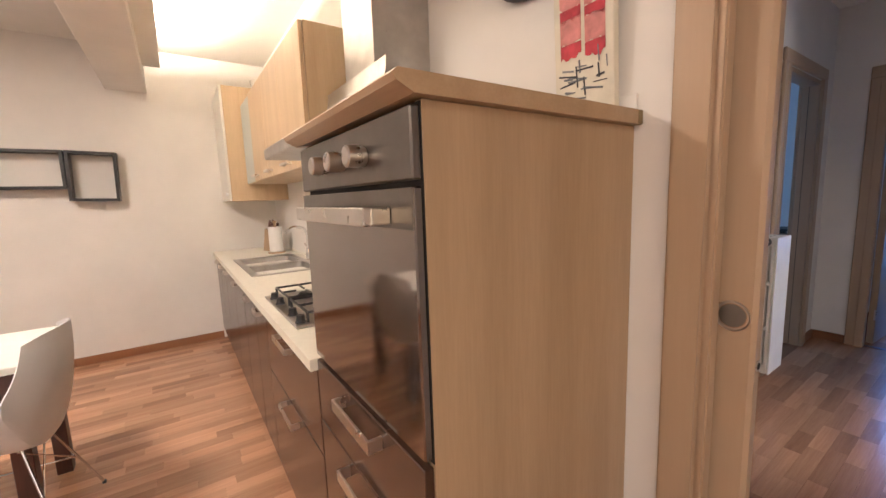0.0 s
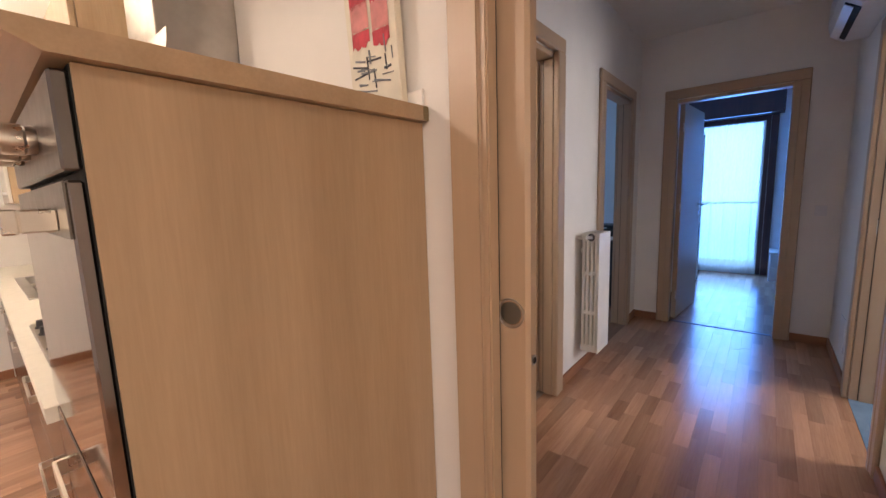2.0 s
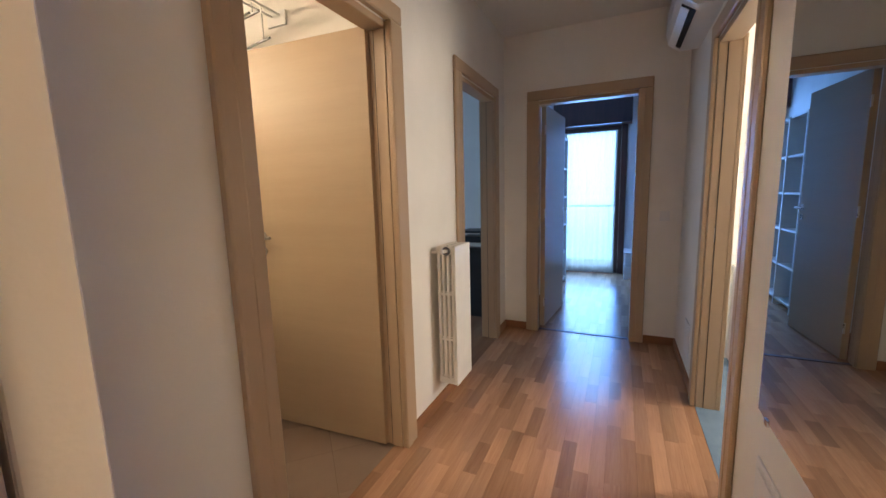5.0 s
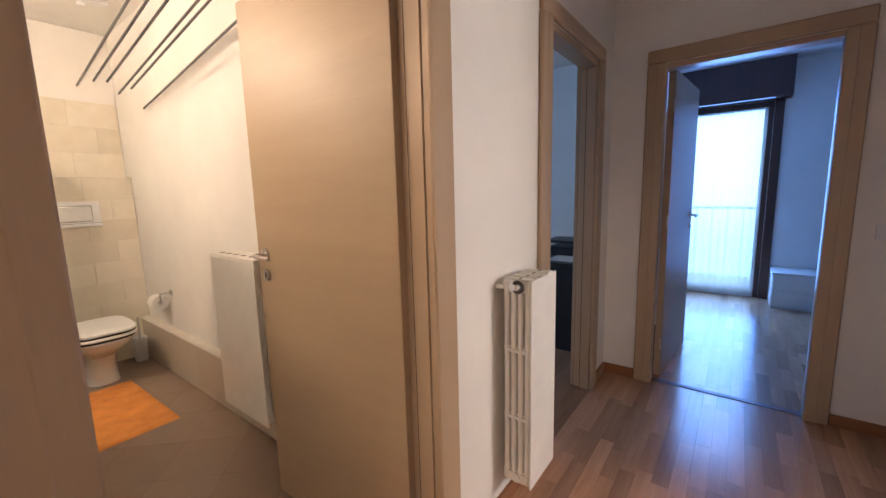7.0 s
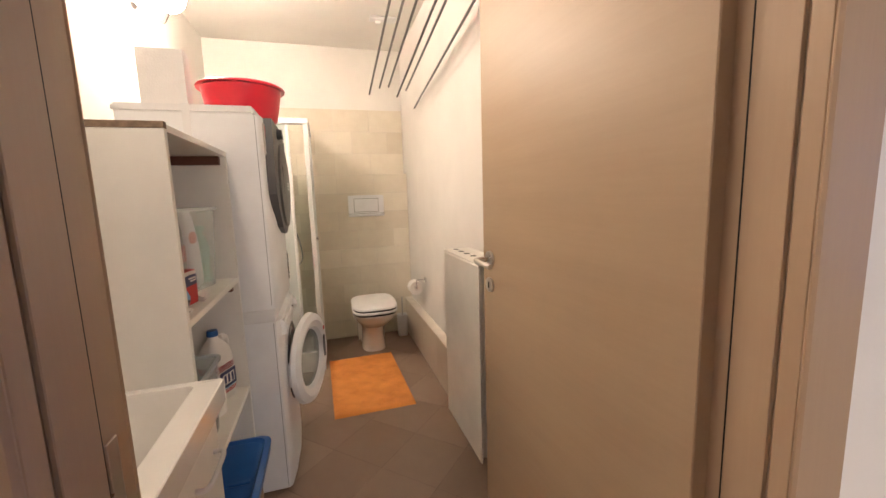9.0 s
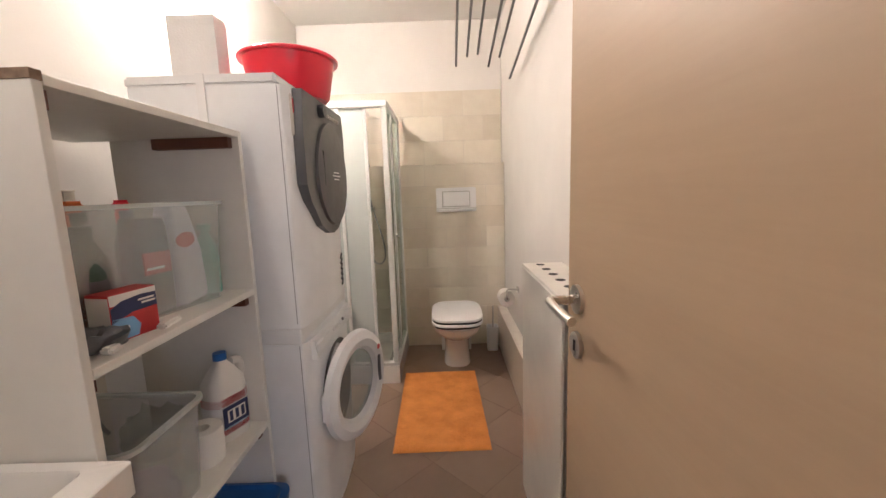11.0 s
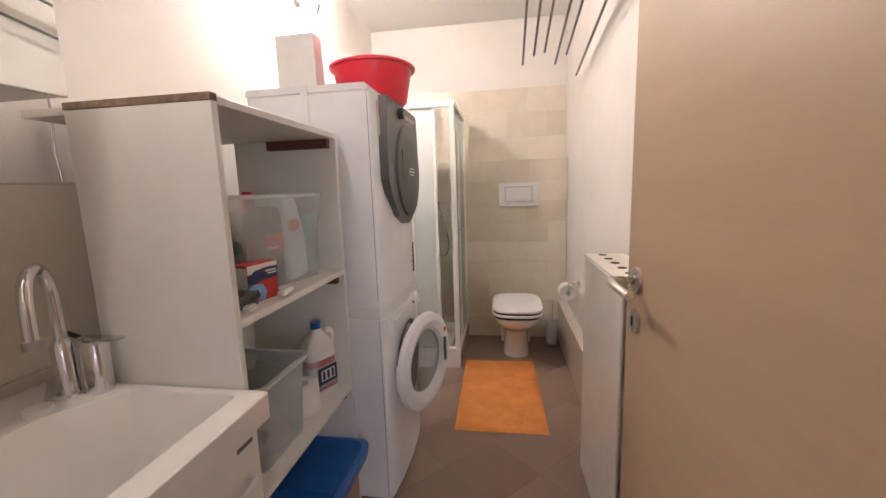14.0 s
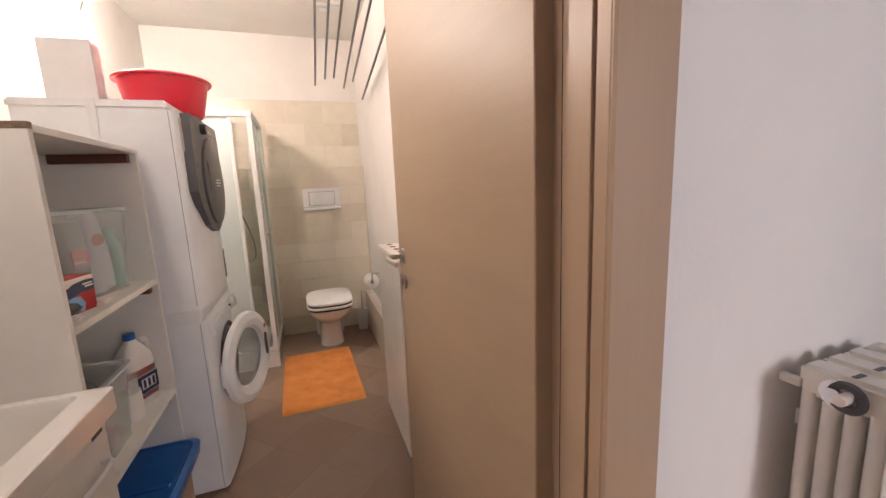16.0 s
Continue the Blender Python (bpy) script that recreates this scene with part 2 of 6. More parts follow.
def rounded(w, d, r, n=5, cx=0.0, cy=0.0):
    """Outline of a rounded rectangle."""
    out = []
    for sx, sy, a in ((1, 1, 0), (-1, 1, 90), (-1, -1, 180), (1, -1, 270)):
        for k in range(n + 1):
            t = radians(a + 90 * k / n)
            out.append((cx + sx * (w / 2 - r) + r * math.cos(t), cy + sy * (d / 2 - r) + r * math.sin(t)))
    return out


H = 2.66


def wall_along(name, axis, lo, hi, c0, c1, openings, label, top=H):
    """A wall from lo to hi along an axis, c0 to c1 thick, with openings (from, to, sill, head)."""
    bm = bmesh.new()
    cuts = sorted(openings)

    def piece(a, b, z0, z1):
        if b - a > 1e-4 and z1 - z0 > 1e-4:
            if axis == "x":
                box(a, b, c0, c1, z0, z1, bm=bm)
            else:
                box(c0, c1, a, b, z0, z1, bm=bm)
    at = lo
    for a, b, sill, head in cuts:
        piece(at, a, 0, top)
        piece(a, b, 0, sill)
        piece(a, b, head, top)
        at = b
    piece(at, hi, 0, top)
    return structure(part(name, bm, WALL), label, "wall")


DH = 2.085
# kitchen and living room
wall_along("wall_kitchen_north", "x", -2.6, 1.39, 4.90, 5.02, [], "off-white painted kitchen end wall")
wall_along("wall_kitchen_west", "y", -1.72, 5.02, -2.72, -2.6, [], "off-white painted living room wall")
# The opening is assumed and unseen; it goes with the rear fill.
wall_along("wall_kitchen_south", "x", -2.6, 1.52, -1.72, -1.6, [(-0.95, 0.35, 0.85, 2.15)], "off-white painted living room wall with an assumed window opening")
wk = bmesh.new()
box(1.39, 1.52, -1.6, 0.0, 0, H, bm=wk)
box(1.39, 1.52, 0.0, 0.88, 2.10, H, bm=wk)
box(1.39, 1.402, 0.88, 1.75, 0, H, bm=wk)
box(1.464, 1.52, 0.844, 1.75, 0, 2.10, bm=wk)
box(1.402, 1.52, 0.88, 1.75, 2.10, H, bm=wk)
box(1.39, 1.52, 1.75, 5.12, 0, H, bm=wk)
structure(part("wall_pocket", wk, WALL), "off-white wall with a pocket for a sliding door", "wall")
# corridor, study, bedroom
wall_along("wall_corridor_north", "x", 1.52, 8.0, 1.44, 1.54, [(2.17, 2.985, 0, DH), (3.84, 4.63, 0, DH)], "white painted corridor wall with two doorways")
wall_along("wall_corridor_end", "y", -2.2, 1.44, 4.96, 5.06, [(0.325, 1.145, 0, DH)], "white painted wall at the corridor's end with a doorway")
wall_along("wall_corridor_south", "x", 1.52, 4.96, -0.10, 0.0, [(3.19, 3.975, 0, DH)], "white painted corridor wall with a doorway")
wall_along("wall_bedroom_east", "y", -2.2, 1.44, 7.92, 8.04, [(0.47, 1.33, 0.0, 2.25)], "white bedroom wall with a balcony door opening")
wall_along("wall_bedroom_south", "x", 5.06, 8.04, -2.32, -2.2, [], "white bedroom wall")
wall_along("wall_study_east", "y", 1.54, 4.72, 6.5, 6.6, [], "white wall of the dim study")
# Assumed opening, out of view, beside the study's fill.
wall_along("wall_study_north", "x", 3.29, 6.6, 4.60, 4.72, [(4.0, 5.2, 0.85, 2.2)], "white study wall with an assumed window opening")
wall_along("wall_guest_east", "y", -2.0, -0.10, 4.84, 4.96, [], "white tiled wall of the second bathroom")
wall_along("wall_guest_west", "y", -2.0, -0.10, 2.4, 2.5, [], "white wall of the second bathroom")
# Unseen opening, set where the fill misses the door lining.
wall_along("wall_guest_south", "x", 2.4, 4.96, -2.1, -2.0, [(3.75, 4.45, 1.0, 2.1)], "white second bathroom wall with an assumed opening for the fill")
# laundry bathroom
wall_along("wall_bath_east", "y", 1.54, 5.12, 3.165, 3.29, [], "white painted bathroom wall")
wall_along("wall_bath_north", "x", 1.52, 3.165, 4.92, 5.12, [], "white painted bathroom wall above the tiles")

structure(part("floor", box(-2.6, 1.46, -1.6, 4.90, -0.12, -0.010), GAP), "screed under the strip parquet", "floor")
structure(part("floor_corridor", box(1.46, 8.0, -2.2, 1.49, -0.12, -0.010), GAP), "screed under the strip parquet", "floor")
structure(part("floor_study", box(3.29, 6.6, 1.49, 4.7, -0.12, -0.006), PARQUET), "wooden study floor", "floor")
structure(part("ceiling", box(-2.72, 8.1, -2.4, 5.2, H, H + 0.12), CEIL), "plain white ceiling", "ceiling")


# ---- doorways ----
def doorway(name, axis, a, b, face0, face1, label, head=DH, sides=(1, 1), casing=0.085, pl=0.022):
    """Lining and casing of a doorway in a wall; a..b is the clear width along the axis, face0 and face1 the wall's faces."""
    t = thing(name, label, "door frame", kind="structure")

    def bx(u0, u1, w0, w1, z0, z1, bev=0.003):
        return box(u0, u1, w0, w1, z0, z1, bev) if axis == "x" else box(w0, w1, u0, u1, z0, z1, bev)
    tm = TRIM_X if axis == "x" else TRIM_Y
    part("lining", bx(a - 0.012, a + 0.016, face0 + 0.001, face1 - 0.001, 0, head + 0.0), TRIM, t)
    part("lining", bx(b - 0.016, b + 0.012, face0 + 0.001, face1 - 0.001, 0, head + 0.0), TRIM, t)
    part("lining_head", bx(a + 0.016, b - 0.016, face0 + 0.001, face1 - 0.001, head - 0.03, head + 0.001), tm, t)
    mid = (face0 + face1) / 2
    for u0, u1 in ((a + 0.0165, a + 0.0215), (b - 0.0215, b - 0.0165)):
        part("door_stop", bx(u0, u1, face0 + 0.0005, mid + 0.008, 0, head - 0.031, 0.001), TRIM, t)
        part("gasket", bx(u0 + 0.001, u1 - 0.001, mid + 0.0085, mid + 0.0115, 0, head - 0.031, 0.001), GAP, t)
    for on, w0, w1 in ((sides[0], face0 - pl, face0), (sides[1], face1, face1 + pl)):
        if not on:
            continue
        lap = 0.0205 if w0 < face0 else 0.010
        for u0, u1 in ((a - casing, a + lap), (b - lap, b + casing)):
            part("casing", bx(u0, u1 - 0.0008, w0, w1, 0, head + 0.002, 0.006), TRIM, t) if u0 < a else part("casing", bx(u0 + 0.0008, u1, w0, w1, 0, head + 0.002, 0.006), TRIM, t)
            mid0, mid1 = (u0 + 0.055, u1) if u0 < a else (u0, u1 - 0.055)
            out0, out1 = (w0 - 0.003, w0 + 0.006) if w0 < face0 else (w1 - 0.006, w1 + 0.003)
            part("casing_bead", bx(mid0, mid1, out0, out1, 0, head + 0.0, 0.0035), TRIM, t)
        part("casing_head", bx(a - casing, b + casing, w0, w1, head + 0.002, head + casing, 0.006), tm, t)
    return t


def lever_handle(parent, side, m):
    """Satin lever on a round rose, with a keyhole rose below; side is +1 or -1 along the leaf's thickness."""
    h = part("door_handle", lathe([(0.0, 0), (0.026, 0), (0.026, 0.007), (0.0, 0.007)], 24, m=m @ pose(0, 0, 0, -90 * side, 0, 0)), NICKEL, parent, "satin metal lever handle", True)
    part("lever", tube([m @ Vector(p) for p in ((0, side * 0.004, 0), (0, side * 0.045, 0), (-0.012, side * 0.055, 0), (-0.055, side * 0.056, -0.002), (-0.100, side * 0.05, -0.006))], 0.0082), NICKEL, h, "", True)
    k = part("key_rose", lathe([(0.0, 0), (0.024, 0), (0.024, 0.007), (0.0, 0.007)], 24, m=m @ pose(0.0, 0, -0.085, -90 * side, 0, 0)), NICKEL, parent, "", True)
    part("keyhole", box(-0.003, 0.003, side * 0.0072, side * 0.0085, -0.095, -0.075, bm=None), GAP, k).matrix_basis = m


def leaf(name, label, hinge, angle, width, height=2.07, thick=0.042, handles=(1, -1)):
    """A flush door leaf that hangs at the hinge; the leaf runs along local x from 0 to width."""
    t = thing(name, label, "door", pose(hinge[0], hinge[1], 0, 0, 0, angle))
    part("panel", box(0, width, -thick / 2, thick / 2, 0.012, height, 0.002), LEAFWOOD, t)
    for s in handles:
        lever_handle(t, s, pose(width - 0.052, s * thick / 2, 1.104))
    for z in (0.25, 1.1, 1.85):
        part("hinge", rod((-0.006, -0.018, z - 0.04), (-0.006, -0.018, z + 0.04), 0.007), NICKEL, t, "", True)
    return t


def leaf_material():
    n = Nodes("leaf_laminate")
    v = n.coords((0.06, 1.0, 1.0), world_space=False)
    f = n.mix(0.4, n.noise(v, 14, 3), n.noise(v, 130, 5, 0.65))
    n.link(n.ramp(f, [(0.3, (0.405, 0.29, 0.187, 1)), (0.7, (0.445, 0.322, 0.209, 1))]), n.b.inputs["Base Color"])
    n.b.inputs["Roughness"].default_value = 0.45
    n.bump(n.noise(v, 160, 3), 0.1, 0.001)
    return n.mat


LEAFWOOD = leaf_material()
doorway("door_1", "x", 2.17, 2.985, 1.44, 1.54, "light oak laminate casing of the bathroom doorway", pl=0.034)
doorway("door_2", "x", 3.84, 4.63, 1.44, 1.54, "light oak laminate casing of the study doorway")
doorway("door_3", "y", 0.325, 1.145, 4.96, 5.06, "light oak laminate casing of the bedroom doorway")
doorway("door_4", "x", 3.19, 3.975, -0.10, 0.0, "light oak laminate casing of the second bathroom's doorway")
sk = bpy.data.objects["door_1"]
part("strike_plate", box(2.1865, 2.189, 1.508, 1.528, 1.00, 1.09, 0.0005), NICKEL, sk)
part("strike_plate", box(2.966, 2.9685, 1.45, 1.462, 0.98, 1.06, 0.0005), NICKEL, sk)
sk = bpy.data.objects["door_4"]
part("strike_plate", box(3.956, 3.9585, -0.06, -0.035, 1.00, 1.09, 0.0005), NICKEL, sk)
leaf("bathroom_door", "light oak laminate flush door standing open into the bathroom", (2.958, 1.526), 92.6, 0.772, handles=(1, -1))
leaf("bedroom_door", "light oak laminate flush door standing open into the bedroom", (5.07, 1.105), -5.0, 0.775)

# ---- parquet ----
rng = random.Random(7)
strip_meshes = {}


def strip_mesh(length):
    key = round(length - 0.0002, 4)
    if key not in strip_meshes:
        bm = box(-key / 2, key / 2, -0.03412, 0.03412, -0.011, 0.0)
        for v in bm.verts:
            if v.co.z > -0.001:
                v.co.x -= math.copysign(0.0001, v.co.x)
                v.co.y -= math.copysign(0.0001, v.co.y)
        me = bpy.data.meshes.new("strip")
        bm.to_mesh(me)
        bm.free()
        me.materials.append(PARQUET)
        strip_meshes[key] = me
    return strip_meshes[key]


def parquet(areas, near, parent):
    """Strip parquet along x: single strips inside the near stretch, the rest as one mesh."""
    verts, faces, n_parts = [], [], 0
    for x0, x1, y0, y1 in areas:
        y = y0
        while y < y1 - 0.005:
            x = x0 - rng.random() * 0.3
            w = min(0.0685, y1 - y)
            while x < x1:
                ln = rng.choice((0.24, 0.30, 0.36, 0.42, 0.48))
                a, b = max(x, x0), min(x + ln, x1)
                x += ln
                if b - a < 0.02:
                    continue
                cx, cy = (a + b) / 2, y + w / 2
                inside = near[0] < a and b < near[1] and near[2] < y and y + w < near[3] and w > 0.068
                if inside and n_parts < 300:
                    ob = new("strip", strip_mesh(b - a))
                    ob.location = (cx, cy, rng.uniform(-0.0004, 0.0))
                    ob.parent = parent
                    n_parts += 1
                else:
                    z = rng.uniform(-0.0005, 0.0)
                    i = len(verts)
                    for zz, e in ((-0.011, 0.0001), (z, 0.0002)):
                        verts.extend([(a + e, y + e, zz), (b - e, y + e, zz), (b - e, y + w - e, zz), (a + e, y + w - e, zz)])
                    faces.extend([(i + 4, i + 5, i + 6, i + 7), (i, i + 1, i + 5, i + 4), (i + 1, i + 2, i + 6, i + 5), (i + 2, i + 3, i + 7, i + 6), (i + 3, i, i + 4, i + 7)])
            y += 0.0685
    me = bpy.data.meshes.new("strips")
    me.from_pydata(verts, [], faces)
    me.materials.append(PARQUET)
    ob = new("strips", me)
    ob.parent = parent
    tagged(ob, kind="stuff")


# ---- bathroom structure ----
def tile_material(name, c0, c1, rough, scale=3.0):
    n = Nodes(name)
    v = n.coords()
    o = n.add("ShaderNodeObjectInfo")
    isl = n.add("ShaderNodeNewGeometry")
    s = n.add("ShaderNodeMath")
    n.link(o.outputs["Random"], s.inputs[0])
    n.link(isl.outputs["Random Per Island"], s.inputs[1])
    fr = n.add("ShaderNodeMath")
    fr.operation = "FRACT"
    n.link(s.outputs[0], fr.inputs[0])
    f = n.mix(0.45, n.noise(v, scale * 3, 6, 0.6), fr.outputs[0])
    n.link(n.ramp(f, [(0.25, c0), (0.75, c1)]), n.b.inputs["Base Color"])
    n.b.inputs["Roughness"].default_value = rough
    n.bump(n.noise(v, 60, 4), 0.15, 0.001)
    return n.mat


FLOORTILE = tile_material("brown_floor_tile", (0.225, 0.152, 0.110, 1), (0.265, 0.184, 0.137, 1), 0.42)
WALLTILE = tile_material("cream_wall_tile", (0.66, 0.59, 0.48, 1), (0.78, 0.72, 0.61, 1), 0.32)
PLINTHTILE = tile_material("beige_plinth_tile", (0.50, 0.43, 0.35, 1), (0.58, 0.51, 0.42, 1), 0.35)
GROUT = plain("floor_grout", (0.20, 0.138, 0.102, 1), 0.9, vary=0.1)
WGROUT = plain("wall_grout", (0.62, 0.57, 0.50, 1), 0.9, vary=0.05)

bath_floor = structure(part("floor_bath", box(1.52, 3.165, 1.49, 4.92, -0.12, -0.0012), GROUT), "brown stoneware floor laid diagonally", "floor")


# ---- kitchen ----
WORKTOP = plain("worktop_laminate", (0.78, 0.74, 0.64, 1), 0.35, vary=0.03, scale=30)
OVENGLASS = plain("dark_mirror_glass", (0.27, 0.24, 0.22, 1), 0.07, 1.0, vary=0.02)
FROST = glass("frosted_green_glass", (0.75, 0.85, 0.78, 1), 0.35, 0.35)
structure(part("ceiling_beam", box(0.14, 0.42, -1.6, 4.90, 2.30, H, 0.004), WALL), "off-white boxed ceiling beam", "beam")
cove = thing("light_trough", "off-white linear uplight trough along the ceiling beam", "light")
part("trough", prism([(0.42, 2.40), (0.535, 2.40), (0.535, 2.47), (0.527, 2.47), (0.527, 2.41), (0.42, 2.41)], 1.9, 4.45, m=Matrix(((1, 0, 0, 0), (0, 0, 1, 0), (0, 1, 0, 0), (0, 0, 0, 1)))), WALL, cove)
part("tube_lamp", rod((0.475, 2.0, 2.435), (0.475, 4.4, 2.435), 0.012), glow("warm_tube", (1, 0.82, 0.58, 1), 6.0), cove, "", True)


def baseboard(name, x0, x1, y0, y1, z=0.07):
    m = BASEW if x1 - x0 > y1 - y0 else BASEW_Y
    return structure(part(name, box(x0, x1, y0, y1, 0.0, z, 0.003), m), "reddish brown wooden baseboard", "baseboard")


baseboard("baseboard", -2.6, 0.80, 4.886, 4.90)
baseboard("baseboard", 1.52, 2.083, 1.426, 1.44)
baseboard("baseboard", 3.072, 3.753, 1.426, 1.44)
baseboard("baseboard", 4.717, 4.946, 1.426, 1.44)
baseboard("baseboard", 4.946, 4.96, 1.232, 1.44)
baseboard("baseboard", 4.946, 4.96, 0.0, 0.238)
baseboard("baseboard", 4.062, 4.946, 0.0, 0.014)
baseboard("baseboard", 1.52, 3.103, 0.0, 0.014)
baseboard("baseboard", 1.376, 1.39, -1.6, -0.09)


def bow_handle(parent, y0, y1, z, x, h=0.022):
    """Flat bow handle of satin metal, open behind."""
    bm = box(x - 0.032, x - 0.026, y0, y1, z - h / 2, z + h / 2, 0.001)
    box(x - 0.027, x + 0.001, y0, y0 + 0.008, z - h / 2, z + h / 2, 0.001, bm)
    box(x - 0.027, x + 0.001, y1 - 0.008, y1, z - h / 2, z + h / 2, 0.001, bm)
    return part("handle", bm, NICKEL, parent, "satin metal bow handle")


tower = thing("oven_housing", "beech veneer tall oven housing with brown gloss drawers", "cabinet")
part("side_panel", box(0.8217, 1.388, 1.040, 1.058, 0.0, 1.455, 0.001), BEECH, tower)
part("side_panel", box(0.822, 1.388, 1.612, 1.630, 0.0, 1.455, 0.001), BEECH, tower)
part("back_panel", box(1.380, 1.388, 1.059, 1.611, 0.0, 1.455), BEECH, tower)
part("plinth", box(0.86, 0.875, 1.059, 1.611, 0.0, 0.11), BROWN, tower)
topm = Matrix(((1, 0, 0, 0), (0, 0, 1, 0), (0, 1, 0, 0), (0, 0, 0, 1)))
part("top", prism([(1.386, 1.456), (0.800, 1.456), (0.772, 1.470), (0.766, 1.479), (0.775, 1.487), (1.386, 1.487)], 1.022, 1.648, m=topm), BEECH_Y, tower, "rounded beech top board")
part("edge_cap", box(1.372, 1.387, 1.0205, 1.0225, 1.457, 1.4865), plain("olive_edge_cap", (0.20, 0.15, 0.07, 1), 0.5, vary=0.06), tower, "olive plastic end cap")
part("upstand", box(1.382, 1.389, 1.032, 1.64, 1.4875, 1.526, 0.002), WALL, tower)
for z0, z1 in ((0.688, 0.866), (0.400, 0.683), (0.115, 0.395)):
    d = part("drawer", box(0.802, 0.821, 1.044, 1.626, z0, z1, 0.002), BROWN, tower, "brown high gloss drawer front")
    bow_handle(d, 1.205, 1.415, z1 - 0.036, 0.802, 0.028)
oven = thing("oven", "stainless built-in oven with dark mirror glass door", "oven")
part("body", box(0.821, 1.37, 1.062, 1.608, 0.872, 1.450), GAP, oven)
part("control_panel", box(0.802, 0.8195, 1.042, 1.628, 1.338, 1.446, 0.003), DARKSTEEL, oven, "brushed steel control panel")
od = part("oven_door", box(0.803, 0.8195, 1.042, 1.628, 0.880, 1.328, 0.003), OVENGLASS, oven, "dark mirror glass oven door")
part("door_rail", box(0.8005, 0.8028, 1.043, 1.627, 1.262, 1.327, 0.001), DARKSTEEL, od)
# Black sheet that shows as a dark line between oven front and side panel.
part("seal", box(0.8198, 0.8215, 1.0415, 1.6285, 0.872, 1.452), GAP, oven)
hb = box(0.752, 0.767, 1.115, 1.52, 1.268, 1.298, 0.002)
box(0.767, 0.8008, 1.115, 1.14, 1.269, 1.297, 0.002, hb)
box(0.767, 0.8008, 1.495, 1.52, 1.269, 1.297, 0.002, hb)
part("oven_handle", hb, NICKEL, od, "flat steel bar handle")
for y in (1.212, 1.316, 1.42):
    part("knob", lathe([(0.0, 0), (0.017, 0), (0.019, 0.004), (0.018, 0.010), (0.0205, 0.013), (0.0195, 0.034), (0.016, 0.037), (0.0, 0.037)], 24, m=pose(0.802, y, 1.388, 0, -90, 0)), NICKEL, oven, "", True)


def base_unit(y0, y1, fronts, handle_at=None):
    t = thing("base_cabinet", "brown high gloss kitchen base cabinet", "cabinet", group="kitchen base cabinets")
    part("body", box(0.822, 1.37, y0 + 0.002, y1 - 0.002, 0.10, 0.828), WHITELAM, t)
    part("plinth", box(0.86, 0.872, y0, y1, 0.0, 0.0995), BROWN, t)
    for z0, z1, hy0, hy1, hz in fronts:
        d = part("front", box(0.802, 0.821, y0 + 0.002, y1 - 0.002, z0, z1, 0.002), BROWN, t)
        bow_handle(d, hy0, hy1, hz, 0.802, 0.02)
    return t


base_unit(1.632, 2.41, [(0.560, 0.825, 1.92, 2.12, 0.795), (0.105, 0.555, 1.92, 2.12, 0.515)])
for y0, y1, h0 in ((2.41, 2.71, 2.50), (2.71, 3.11, 2.83), (3.11, 3.56, 3.34), (3.56, 4.10, 3.86), (4.10, 4.50, 4.22), (4.50, 4.898, 4.60)):
    base_unit(y0, y1, [(0.105, 0.825, h0, h0 + 0.10, 0.795)])
wt = bmesh.new()
for x0, x1, y0, y1 in ((0.782, 0.880, 1.632, 4.898), (1.300, 1.388, 1.632, 4.898), (0.880, 1.300, 1.632, 3.155), (0.880, 1.300, 4.045, 4.898)):
    box(x0, x1, y0, y1, 0.829, 0.865, bm=wt)
tagged(part("worktop", wt, WORKTOP), "cream laminate kitchen worktop with a sink cut-out", "worktop")
upst = part("worktop_upstand", box(1.384, 1.3885, 1.66, 4.885, 0.8655, 0.885, 0.002), WORKTOP)
tagged(upst, "narrow cream upstand along the back of the worktop", "trim")

ks = thing("kitchen_sink", "stainless steel double bowl inset sink", "sink")
rim = bmesh.new()
for x0, x1, y0, y1 in ((0.862, 0.905, 3.14, 4.06), (1.275, 1.318, 3.14, 4.06), (0.905, 1.275, 3.14, 3.18), (0.905, 1.275, 3.56, 3.61), (0.905, 1.275, 4.02, 4.06)):
    box(x0, x1, y0, y1, 0.8652, 0.8705, 0.001, rim)
part("rim", rim, STEEL, ks)
for y0, y1 in ((3.18, 3.56), (3.61, 4.02)):
    cy, w, d = (y0 + y1) / 2, 0.37, y1 - y0
    rings = [[Vector((x, y, z)) for x, y in rounded(w * s, d * s, r, 4, 1.09, cy)] for s, r, z in ((1.0, 0.04, 0.8655), (0.97, 0.05, 0.74), (0.88, 0.06, 0.70), (0.10, 0.01, 0.695))]
    part("bowl", loft(rings, cap=False), STEEL, ks, "", True)
kf = thing("kitchen_tap", "chrome kitchen mixer tap behind the sink", "tap", pose(1.335, 3.60, 0.865))
part("body", lathe([(0.0, 0), (0.026, 0), (0.026, 0.006), (0.019, 0.012), (0.018, 0.09), (0.0, 0.095)], 20), CHROME, kf, "", True)
part("spout", tube([(0, 0, 0.08), (0, 0, 0.2), (-0.03, 0, 0.25), (-0.10, 0, 0.26), (-0.16, 0, 0.22)], 0.011), CHROME, kf, "", True)
part("lever", tube([(0, 0.01, 0.09), (0.0, 0.05, 0.11), (0.0, 0.09, 0.12)], 0.006), CHROME, kf, "", True)

